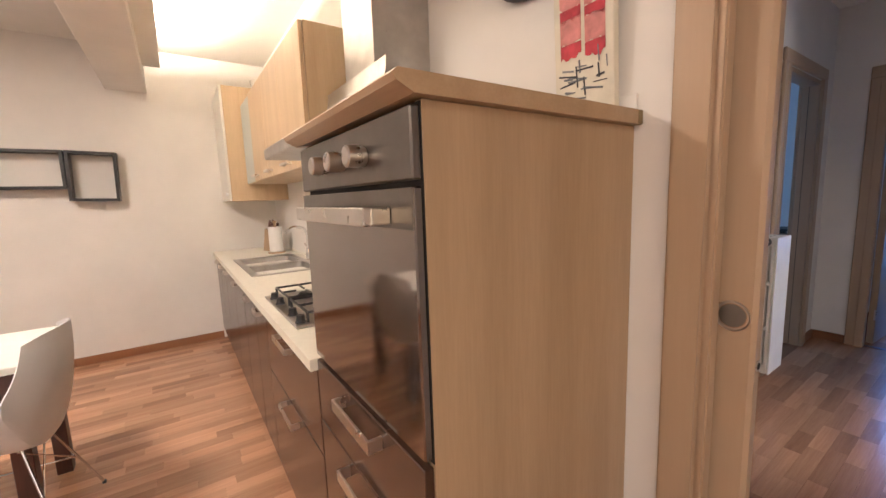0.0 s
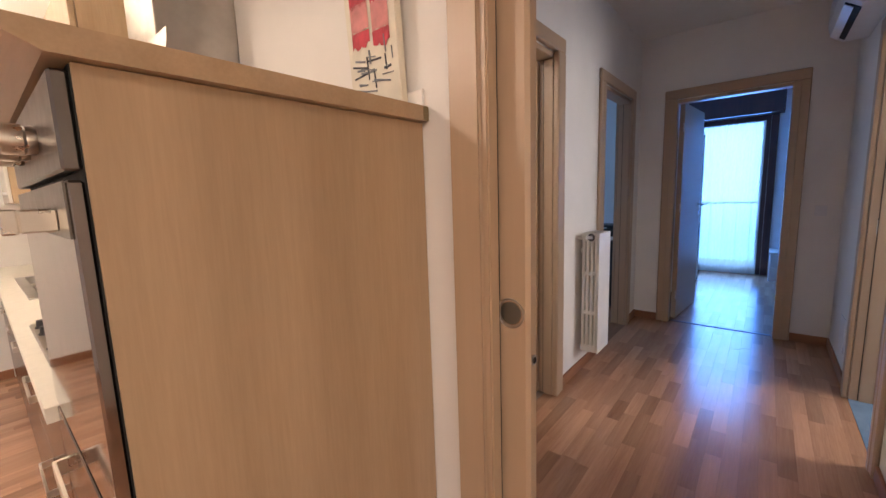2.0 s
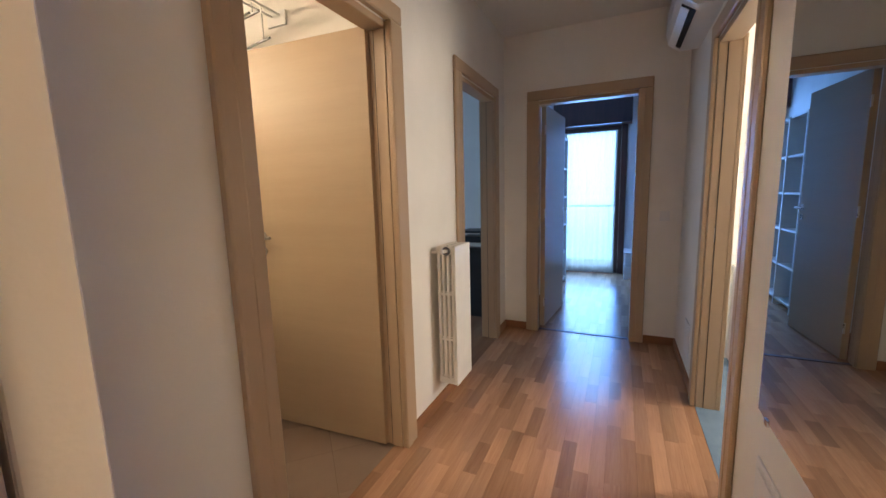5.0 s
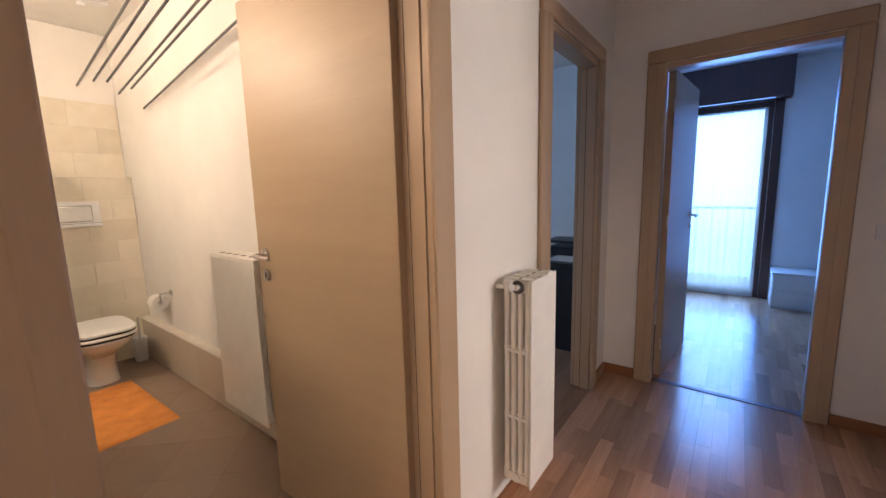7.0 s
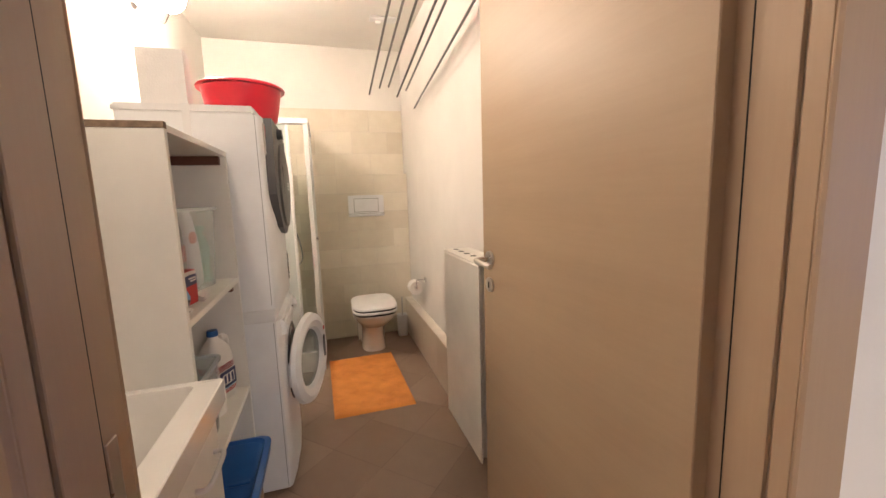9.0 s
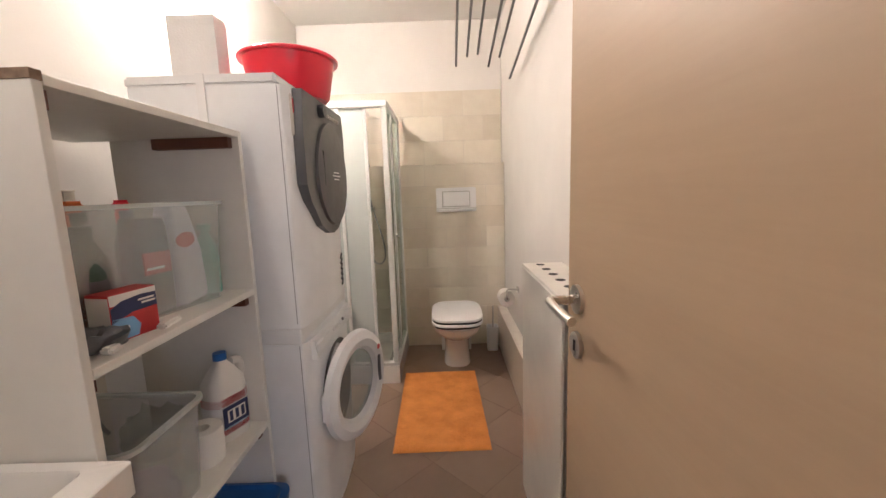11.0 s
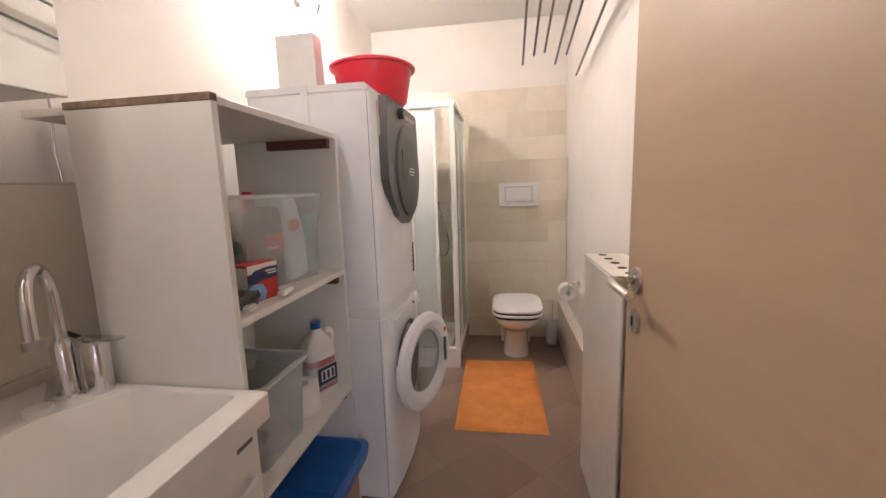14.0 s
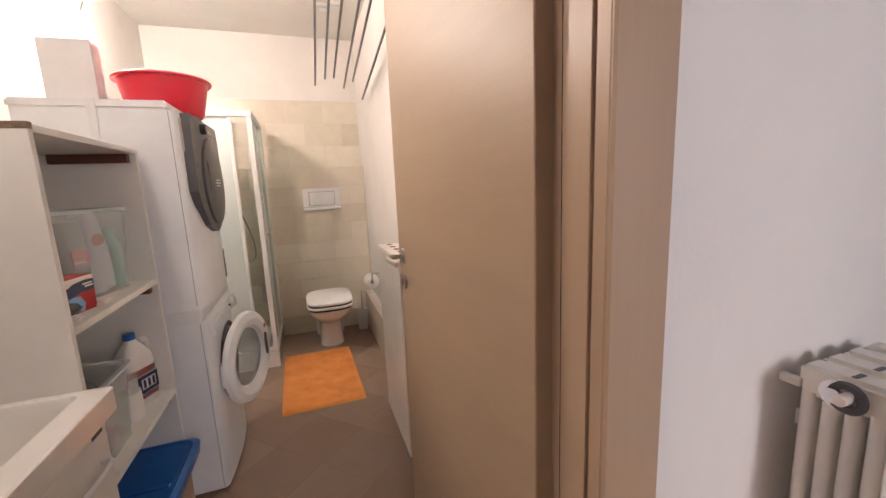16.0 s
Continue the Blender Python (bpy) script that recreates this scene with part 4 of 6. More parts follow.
def curtain(x, y0, y1, z0, z1, label):
    n = Nodes("sheer_curtain")
    out = n.t.nodes["Material Output"]
    tr = n.add("ShaderNodeBsdfTransparent")
    tl = n.add("ShaderNodeBsdfTranslucent")
    tl.inputs[0].default_value = (0.86, 0.88, 0.9, 1)
    df = n.add("ShaderNodeBsdfDiffuse")
    df.inputs[0].default_value = (0.85, 0.86, 0.88, 1)
    a = n.add("ShaderNodeMixShader", Fac=0.4)
    n.link(tl.outputs[0], a.inputs[1])
    n.link(df.outputs[0], a.inputs[2])
    w = n.noise(n.coords((1, 1, 0.2)), 90, 2)
    r = n.add("ShaderNodeMapRange")
    r.inputs[3].default_value, r.inputs[4].default_value = 0.50, 0.68
    n.link(w, r.inputs[0])
    b = n.add("ShaderNodeMixShader")
    n.link(r.outputs[0], b.inputs[0])
    n.link(tr.outputs[0], b.inputs[1])
    n.link(a.outputs[0], b.inputs[2])
    n.link(b.outputs[0], out.inputs[0])
    t = thing("sheer_curtain", label, "curtain")
    bm = bmesh.new()
    cols = 70
    top = [bm.verts.new((x + 0.003 * math.sin(i * 0.9) + 0.002 * math.sin(i * 2.1), y0 + (y1 - y0) * i / cols, z1)) for i in range(cols + 1)]
    low = [bm.verts.new((x + 0.006 * math.sin(i * 0.9 + 0.3) + 0.003 * math.sin(i * 1.9), y0 + (y1 - y0) * i / cols, z0)) for i in range(cols + 1)]
    for i in range(cols):
        bm.faces.new((low[i], low[i + 1], top[i + 1], top[i]))
    part("cloth", bm, n.mat, t, "", True)
    part("rail", rod((x, y0 - 0.02, z1), (x, y1 + 0.02, z1), 0.008), DARKWOOD, t, "", True)


curtain(7.86, 0.52, 1.34, 0.012, 2.18, "white sheer curtain hanging over the balcony door")
ch = thing("white_drawer_chest", "low white chest of drawers beside the balcony door", "chest of drawers")
part("carcass", box(7.50, 7.915, -0.12, 0.375, 0.0, 0.37, 0.003), WHITELAM, ch)
part("top", box(7.485, 7.916, -0.13, 0.385, 0.3705, 0.392, 0.003), WHITELAM, ch)
for z0, z1 in ((0.03, 0.185), (0.195, 0.36)):
    part("drawer", box(7.484, 7.4995, -0.11, 0.365, z0, z1, 0.003), WHITELAM, ch)
bk = thing("white_bookshelf", "tall white open bookshelf against the bedroom wall", "bookshelf")
for x in (6.25, 6.70, 7.15):
    part("upright", box(x - 0.011, x + 0.011, 1.14, 1.438, 0.0, 2.0, 0.001), WHITELAM, bk)
part("backboard", box(6.261, 7.139, 1.430, 1.438, 0.0, 2.0), WHITELAM, bk)
for z in (0.06, 0.44, 0.82, 1.20, 1.58, 1.978):
    for x0 in (6.2615, 6.7115):
        part("shelf", box(x0, x0 + 0.427, 1.15, 1.4295, z, z + 0.02, 0.001), WHITELAM, bk)
balc = structure(part("balcony_slab", box(8.04, 9.3, -2.4, 3.0, -0.15, -0.02), plain("balcony_tile", (0.35, 0.33, 0.3, 1), 0.6)), "pale balcony floor", "floor")
rail = thing("balcony_railing", "pale metal balcony railing outside the door", "railing")
part("top_rail", box(9.2, 9.25, -2.4, 3.0, 0.98, 1.02, 0.004), WHITEMET, rail)
for i in range(28):
    part("baluster", rod((9.225, -2.2 + i * 0.19, -0.02), (9.225, -2.2 + i * 0.19, 0.981), 0.006, n=8), WHITEMET, rail)

sky_n = Nodes("hazy_evening_sky")
sv = sky_n.coords((1, 1, 1))
sep = sky_n.add("ShaderNodeSeparateXYZ")
sky_n.link(sv, sep.inputs[0])
mr = sky_n.add("ShaderNodeMapRange")
mr.inputs[1].default_value, mr.inputs[2].default_value = -20.0, 30.0
sky_n.link(sep.outputs[2], mr.inputs[0])
sc = sky_n.ramp(mr.outputs[0], [(0.0, (0.10, 0.22, 0.34, 1)), (0.30, (0.12, 0.36, 0.80, 1)), (0.42, (0.22, 0.50, 1.0, 1)), (1.0, (0.30, 0.60, 1.0, 1))])
em = sky_n.add("ShaderNodeEmission", Strength=6.0)
sky_n.link(sc, em.inputs[0])
sky_n.link(em.outputs[0], sky_n.t.nodes["Material Output"].inputs[0])
structure(part("backdrop", box(60.0, 60.1, -90, 90, -30, 90), sky_n.mat), "pale hazy sky beyond the balcony", "backdrop")

# ---- study ----
desk = thing("study_desk", "black wooden desk in the dim study", "desk")
part("desktop", box(5.12, 5.80, 1.60, 2.90, 0.715, 0.745, 0.003), BLACK, desk)
part("front_panel", box(5.16, 5.18, 1.62, 2.88, 0.0, 0.7145), BLACK, desk)
for y in (1.62, 2.86):
    part("side_panel", box(5.181, 5.78, y, y + 0.02, 0.0, 0.7145), BLACK, desk)
pr = thing("paper_stack", "pale papers lying on the desk", "papers")
part("sheets", box(5.20, 5.42, 1.66, 1.97, 0.7455, 0.757, 0.001), WHITELAM, pr)
sp = thing("desk_printer", "small black printer with a flat lid on the desk", "printer")
part("body", box(5.46, 5.76, 1.70, 2.10, 0.7455, 0.82, 0.008), BLACK, sp)
part("lid", box(5.44, 5.77, 1.69, 2.11, 0.86, 0.885, 0.008), BLACK, sp)
part("neck", box(5.70, 5.75, 1.85, 1.95, 0.8205, 0.8595), GREYPL, sp)

# ---- second bathroom ----
MARBLE = tile_material("blue_grey_marble", (0.07, 0.13, 0.20, 1), (0.20, 0.30, 0.42, 1), 0.25, 2.0)
GT = tile_material("white_glazed_tile", (0.68, 0.70, 0.71, 1), (0.78, 0.79, 0.80, 1), 0.2)
structure(part("floor_guest", box(2.5, 4.84, -2.0, -0.001, -0.10, 0.003), MARBLE), "blue grey marble bathroom floor", "floor")
gw = structure(part("tiling_guest", box(4.832, 4.8395, -2.0, -0.101, 0.0, 2.2), WGROUT), "white tiled wall", "wall")
for i in range(8):
    for j in range(11):
        y0 = -0.102 - 0.24 * (i + 1)
        tm = box(4.828, 4.833, y0 + 0.0015, y0 + 0.2385, j * 0.2 + 0.0015, j * 0.2 + 0.1985)
        part("tile", tm, GT, gw)
gc = thing("bathroom_pedestal_cabinet", "slim white bathroom floor cabinet", "cabinet")
part("body", box(4.64, 4.826, -0.49, -0.33, 0.004, 0.72, 0.004), WHITELAM, gc)
part("top", box(4.625, 4.827, -0.505, -0.315, 0.7205, 0.74, 0.003), WHITELAM, gc)
part("knob", lathe([(0, 0), (0.01, 0), (0.01, 0.015), (0, 0.016)], 12, m=pose(4.64, -0.46, 0.36, 0, -90, 0)), CHROME, gc)
gb2 = thing("guest_washbasin", "white ceramic wall hung washbasin", "washbasin")
part("basin", loft([[Vector((x, y, z)) for x, y in rounded(w, d, min(w, d) * 0.35, 5, 4.826 - w / 2, -0.90)] for w, d, z in ((0.20, 0.30, 0.66), (0.38, 0.50, 0.74), (0.44, 0.58, 0.82), (0.44, 0.58, 0.85), (0.40, 0.52, 0.848), (0.30, 0.40, 0.76))]), CERAMIC, gb2, "", True)
gm = thing("framed_mirror", "mirror in a broad hammered silver frame", "mirror")
part("silver_frame", box(4.800, 4.827, -1.15, -0.42, 1.22, 1.98, 0.006), plain("hammered_silver", (0.72, 0.72, 0.72, 1), 0.28, 1.0, vary=0.1, scale=60, bump=0.9, fine=60), gm)
part("mirror_glass", box(4.7965, 4.799, -1.06, -0.51, 1.31, 1.89), MIRROR, gm)
mm2 = thing("shaving_mirror", "round chromed shaving mirror on an arm", "mirror")
part("arm", tube([(4.83, -0.40, 1.70), (4.76, -0.42, 1.70), (4.70, -0.46, 1.70)], 0.007), CHROME, mm2, "", True)
part("disc", lathe([(0, 0), (0.09, 0), (0.095, 0.006), (0.09, 0.012), (0, 0.012)], 28, m=pose(4.70, -0.46, 1.70, 0, -80, 0)), CHROME, mm2, "", True)


# ---- laundry bathroom ----
structure(part("boxed_wall", box(1.52, 3.165, 4.79, 4.92, 0.0, 1.52, 0.002), WGROUT), "boxed-out installation wall behind the toilet", "wall")
structure(part("plinth_core", box(3.105, 3.165, 2.3, 4.79, 0.0, 0.33, 0.002), WGROUT), "low boxed plinth along the wall", "plinth")
structure(part("ledge_trim", box(1.525, 3.16, 4.776, 4.919, 1.5205, 1.5245, 0.001), WALLTILE), "cream ledge on the boxed-out wall", "trim")
CLEAR = glass("clear_plastic", (0.95, 0.96, 0.96, 1), 0.25, 0.74)
CLEARRIM = glass("clear_plastic_rim", (0.92, 0.93, 0.93, 1), 0.15, 0.5)
BLUE = plain("blue_plastic", (0.012, 0.10, 0.36, 1), 0.35, vary=0.05)
REDPL = plain("red_plastic", (0.62, 0.010, 0.030, 1), 0.30, vary=0.04)
RAWEDGE = plain("raw_chipboard", (0.22, 0.15, 0.10, 1), 0.85, vary=0.2, scale=60, bump=0.5)
BATTEN = wood("brown_batten", (0.085, 0.025, 0.014, 1), (0.13, 0.045, 0.025, 1), "x", 0.5, 30)

# shelving
sh = thing("storage_shelf", "white laminate open shelving with brown battens", "shelf")
part("side_panel", box(1.690, 2.05, 2.190, 2.208, 0.0, 1.492, 0.001), WHITELAM, sh)
part("raw_edge", box(1.690, 2.05, 2.189, 2.2085, 1.4925, 1.508), RAWEDGE, sh, "raw brown chipboard edge")
part("side_panel", box(1.655, 2.05, 2.790, 2.808, 0.0, 1.505, 0.001), WHITELAM, sh)
part("top_board", box(1.55, 2.05, 2.2088, 2.7895, 1.486, 1.504, 0.001), WHITELAM, sh)
for z in (0.995, 0.537):
    part("shelf_board", box(1.675, 2.05, 2.2088, 2.7895, z, z + 0.019, 0.001), WHITELAM, sh)
for z in (1.4855, 0.9945, 0.5365):
    part("batten", box(1.80, 2.03, 2.765, 2.7895, z - 0.032, z - 0.0005, 0.001), BATTEN, sh, "dark brown wooden batten")
    part("batten", box(1.80, 2.03, 2.2088, 2.233, z - 0.032, z - 0.0005, 0.001), BATTEN, sh)


def clear_box(name, label, cx, cy, z, w, d, h, turn=0.0):
    t = thing(name, label, "storage box", pose(cx, cy, z, 0, 0, turn))
    o0, o1 = rounded(w * 0.90, d * 0.90, 0.03), rounded(w, d, 0.035)
    i0, i1 = rounded(w * 0.90 - 0.006, d * 0.90 - 0.006, 0.028), rounded(w - 0.006, d - 0.006, 0.033)
    rings = [[Vector((x, y, q)) for x, y in r] for r, q in ((o0, 0.0), (o1, h), (i1, h), (i0, 0.004))]
    part("tub", loft(rings), CLEAR, t, "clear plastic tub", True)
    rim = loft([[Vector((x, y, q)) for x, y in r] for r, q in ((rounded(w + 0.018, d + 0.018, 0.04), h - 0.008), (rounded(w + 0.018, d + 0.018, 0.04), h + 0.002), (i1, h + 0.002), (i1, h - 0.008))] , cap=False)
    part("rim", rim, CLEARRIM, t, "", True)
    return t


def bottle(name, label, x, y, z, w, d, h, material, cap, lab=None, turn=0.0, handle=False):
    """A bottle with rounded shoulders, a neck and a cap; a label wrap where it has one."""
    t = thing(name, label, "bottle", pose(x, y, z, 0, 0, turn))
    lv = ((0.94, 0.0), (1.0, 0.02), (1.0, 0.58), (0.92, 0.68), (0.60, 0.80), (0.30, 0.88), (0.28, 0.92))
    part("body", loft([[Vector((px * s, py * s, q * h)) for px, py in rounded(w, d, min(w, d) * 0.38)] for s, q in lv]), material, t, "", True)
    part("cap", lathe([(0, 0.915 * h), (0.020, 0.915 * h), (0.019, 0.995 * h), (0, h)], 18), cap, t, "", True)
    if handle:
        part("grip", tube([(0, d * 0.28, 0.84 * h), (0, d * 0.48, 0.82 * h), (0, d * 0.52, 0.70 * h), (0, d * 0.44, 0.58 * h)], 0.013), material, t, "", True)
    if lab:
        for z0, z1, mm in lab:
            o, i = rounded(w * 1.012, d * 1.012, min(w, d) * 0.385), rounded(w * 0.99, d * 0.99, min(w, d) * 0.38)
            part("label_wrap", loft([[Vector((px, py, q * h)) for px, py in r] for r, q in ((o, z0), (o, z1), (i, z1), (i, z0))], cap=False), mm, t, "", True)
    return t


CREAMPL = plain("cream_plastic", (0.74, 0.72, 0.68, 1), 0.4, vary=0.02)
NAVY = plain("navy_print", (0.02, 0.03, 0.10, 1), 0.45, vary=0.05)
REDPRINT = plain("red_print", (0.50, 0.03, 0.03, 1), 0.5, vary=0.08)
LIGHTBLUE = plain("light_blue_print", (0.18, 0.38, 0.62, 1), 0.5, vary=0.06)
GREEN = plain("teal_plastic", (0.06, 0.33, 0.26, 1), 0.4, vary=0.06)
DKGREEN = plain("dark_green_plastic", (0.02, 0.06, 0.04, 1), 0.4, vary=0.06)
ORANGE = plain("orange_plastic", (0.70, 0.16, 0.02, 1), 0.4, vary=0.06)
MZ = 1.0145
clear_box("upper_clear_box", "clear plastic box filled with cleaning bottles", 1.858, 2.538, MZ, 0.22, 0.455, 0.281, -13)
LILACPL = plain("pale_lilac_plastic", (0.56, 0.58, 0.66, 1), 0.4, vary=0.03)
DARKPK = plain("dark_pouch_film", (0.035, 0.035, 0.045, 1), 0.3, vary=0.15, bump=0.3)


def pack(name, label, x, y, w, d, h, top, material, tilt=0.0, turn=0.0):
    """A soft pack that narrows from a full base to a flat top."""
    t = thing(name, label, "package", pose(x, y, MZ + 0.006, tilt, 0, turn))
    lv = ((0.92, 0.95, 0.0), (1.0, 1.0, 0.04), (0.96, 1.0, 0.5), (0.8, top, 0.9), (0.55, top, 1.0))
    part("body", loft([[Vector((px * a, py * c, q * h)) for px, py in rounded(w, d, w * 0.3)] for a, c, q in lv]), material, t, "", True)
    return t


wp = pack("refill_pack", "tall pale lilac refill pack with a red oval in the box", 1.918, 2.660, 0.075, 0.125, 0.270, 0.62, LILACPL, 4)
part("red_oval", lathe([(0, 0.0), (0.038, 0.0), (0.038, 0.002), (0, 0.002)], 24, m=Matrix.Translation((0.0335, -0.01, 0.175)) @ pose(0, 0, 0, 0, 86, 0) @ Matrix.Diagonal((0.55, 1.0, 1.0, 1.0))), REDPRINT, wp, "", True)
dp = pack("dark_pouch", "dark refill pouch with a red printed band in the box", 1.912, 2.535, 0.06, 0.125, 0.240, 0.95, DARKPK, -2)
part("printed_band", box(0.026, 0.0312, -0.046, 0.046, 0.10, 0.155, 0.001), REDPRINT, dp, "dull red printed band")
part("print_line", box(0.0312, 0.0318, -0.04, 0.02, 0.112, 0.118), CREAMPL, dp)
part("print_line", box(0.028, 0.0316, -0.03, 0.035, 0.075, 0.083), GREYPL, dp)
bottle("green_bottle", "dark green cleaner bottle in the box", 1.895, 2.395, MZ + 0.005, 0.075, 0.08, 0.235, DKGREEN, DKGREEN, [(0.30, 0.50, GREYPL)])
bottle("teal_bottle", "teal plastic bottle in the box", 1.945, 2.737, MZ + 0.005, 0.06, 0.045, 0.21, GREEN, GREEN)
bottle("grey_bottle", "dull grey bottle at the back of the box", 1.80, 2.375, MZ + 0.005, 0.07, 0.08, 0.23, GREYPL, GREYPL)
for nm, x, y, c1m, c2m in (("orange", 1.815, 2.475, ORANGE, DKGREEN), ("red", 1.825, 2.60, REDPL, NAVY)):
    sp = bottle("spray_bottle", nm + " triggered spray bottle in the box", x, y, MZ + 0.005, 0.055, 0.06, 0.262, DKGREEN, c2m)
    part("trigger_head", box(-0.014, 0.014, -0.034, 0.022, 0.260, 0.288, 0.010, segs=3), c1m, sp)
    part("trigger", box(-0.005, 0.005, -0.028, -0.020, 0.226, 0.2595, 0.003), c1m, sp)
ct = thing("printed_carton", "small carton printed red, navy and light blue", "box", pose(1.972, 2.392, MZ, 0, 0, -12) @ Matrix.Diagonal((0.85, 0.70, 0.84, 1)))
part("carton", box(-0.035, 0.035, -0.085, 0.062, 0.0, 0.120, 0.001), REDPRINT, ct)
part("pale_end", box(-0.034, 0.034, -0.0862, -0.0852, 0.002, 0.113), CREAMPL, ct)
part("white_field", box(0.035, 0.0358, -0.083, 0.061, 0.092, 0.1185), CREAMPL, ct)
part("navy_field", loft([[Vector((q, y, z)) for y, z in ((-0.083, 0.050), (-0.02, 0.066), (0.060, 0.068), (0.060, 0.104), (0.01, 0.106), (-0.05, 0.100), (-0.083, 0.085))] for q in (0.0352, 0.0366)]), NAVY, ct)
part("blue_field", loft([[Vector((q, y, z)) for y, z in ((-0.083, 0.004), (-0.01, 0.004), (0.0, 0.03), (-0.02, 0.055), (-0.083, 0.06))] for q in (0.0352, 0.0366)]), LIGHTBLUE, ct)
for i, (y0, y1, z) in enumerate(((0.0, 0.052, 0.090), (0.01, 0.055, 0.081), (-0.07, -0.035, 0.03))):
    part("print_line", box(0.0366, 0.0372, y0, y1, z, z + 0.005), CREAMPL, ct)
rag = thing("soap_bars", "pale soap pieces lying on the shelf", "soap")
for x, y, w in ((2.012, 2.455, 0.018), (2.024, 2.425, 0.012), (2.02, 2.285, 0.013)):
    part("bar", box(x - w, x + w, y - w * 1.3, y + w * 1.3, MZ, MZ + 0.014, 0.005, segs=2), CREAMPL, rag, "", True)
brh = thing("dark_cloth", "dark crumpled cloth on the shelf", "cloth", pose(1.975, 2.305, MZ))
cl = bmesh.new()
bmesh.ops.create_icosphere(cl, subdivisions=3, radius=0.05)
for v in cl.verts:
    k = 1 + 0.35 * noise.noise(v.co * 45)
    v.co = Vector((v.co.x * k * 0.8, v.co.y * k * 1.2, max(0.0, (v.co.z + 0.02) * 0.6 * k)))
part("cloth", cl, GREYPL, brh, "", True)

LZ = 0.5562
clear_box("lower_clear_box", "clear plastic box with folded cloths", 1.862, 2.400, LZ, 0.325, 0.25, 0.245)
for nm, lab, x, y, s, mm in (("blue_cloth", "blue folded cloth in the lower box", 1.785, 2.40, 0.080, BLUE), ("lilac_cloth", "lilac crumpled cloth in the lower box", 1.925, 2.40, 0.082, plain("lilac_cloth_fibre", (0.34, 0.26, 0.36, 1), 0.95, vary=0.12, bump=0.5))):
    c = bmesh.new()
    bmesh.ops.create_icosphere(c, subdivisions=3, radius=s)
    for v in c.verts:
        k = 1 + 0.22 * noise.noise(v.co * 25 + Vector((x * 9, 0, 0)))
        v.co = Vector((v.co.x * k, v.co.y * k, max(0.0, (v.co.z + s * 0.5) * 0.75 * k)))
    t = thing(nm, lab, "cloth", pose(x, y, LZ + 0.006))
    part("cloth", c, mm, t, "", True)
bottle("white_bottle", "white plastic bottle with a green cap", 1.965, 2.245, LZ, 0.075, 0.055, 0.27, CREAMPL, DKGREEN)
bl = bottle("bleach_bottle", "white bleach bottle with blue cap and printed label", 1.955, 2.722, LZ, 0.09, 0.125, 0.275, CREAMPL, BLUE, [(0.10, 0.52, WHITEPL), (0.10, 0.16, REDPRINT), (0.16, 0.19, LIGHTBLUE), (0.43, 0.52, REDPRINT)], turn=-24, handle=True)
part("print_patch", box(0.0457, 0.0467, -0.042, 0.045, 0.05, 0.115, 0.0004), NAVY, bl)
part("print_patch", box(0.0468, 0.0474, -0.028, 0.034, 0.062, 0.102, 0.0002), CREAMPL, bl)
for y in (-0.022, -0.002, 0.018):
    part("print_bar", box(0.0475, 0.0480, y, y + 0.011, 0.066, 0.098), NAVY, bl)
tr = thing("toilet_roll", "white toilet roll standing on the lower shelf", "toilet roll", pose(1.955, 2.600, LZ))
PAPER = plain("soft_paper", (0.82, 0.80, 0.76, 1), 0.95, vary=0.02, bump=0.3)
part("paper", lathe([(0.02, 0.0), (0.052, 0.0), (0.054, 0.05), (0.052, 0.098), (0.02, 0.098)], 28, closed=True), PAPER, tr, "", True)
bag = thing("plastic_bag", "crumpled clear plastic bag on the lower shelf", "bag", pose(1.79, 2.64, LZ))
c = bmesh.new()
bmesh.ops.create_icosphere(c, subdivisions=3, radius=0.09)
for v in c.verts:
    k = 1 + 0.3 * noise.noise(v.co * 22)
    v.co = Vector((v.co.x * k, v.co.y * 0.7 * k, max(0.0, (v.co.z + 0.06) * k)))
part("film", c, CLEAR, bag)
mcb = thing("mirror_cable", "thin grey cable running down the wall from the mirror cabinet", "cable")
part("wire", tube([(1.5245, 2.290, 1.345), (1.5240, 2.287, 1.42), (1.5245, 2.292, 1.52), (1.524, 2.290, 1.70)], 0.0028, 8), STEEL, mcb, "", True)
tl = structure(part("splashback_ledge", box(1.5205, 1.5345, 1.546, 2.783, 1.3382, 1.3435, 0.001), WALLTILE), "cream trim along the top of the splashback tiles", "trim")
cb = thing("power_cable", "dark power cable hanging behind the shelves", "cable")
part("wire", tube([(1.542, 2.22, 0.97), (1.545, 2.36, 0.86), (1.545, 2.5, 0.80), (1.542, 2.62, 0.78), (1.542, 2.75, 0.55)], 0.006), GREYPL, cb, "", True)
bx = thing("lidded_storage_box", "cardboard coloured storage box with a blue lid on the floor", "storage box")
part("tub", box(1.70, 2.07, 2.25, 2.76, 0.001, 0.285, 0.012), plain("tan_card", (0.42, 0.29, 0.19, 1), 0.8, vary=0.08), bx)
part("lid", loft([[Vector((x, y, z)) for x, y in rounded(w, d, 0.05, 5, 1.90, 2.505)] for w, d, z in ((0.43, 0.56, 0.286), (0.44, 0.57, 0.325), (0.40, 0.53, 0.333), (0.38, 0.51, 0.322))]), BLUE, bx, "ribbed blue plastic lid", True)
part("lid_rib", box(1.72, 2.08, 2.495, 2.515, 0.3225, 0.332, 0.003), BLUE, bx)
part("grip", box(2.0702, 2.074, 2.42, 2.56, 0.16, 0.20, 0.001), CREAMPL, bx)


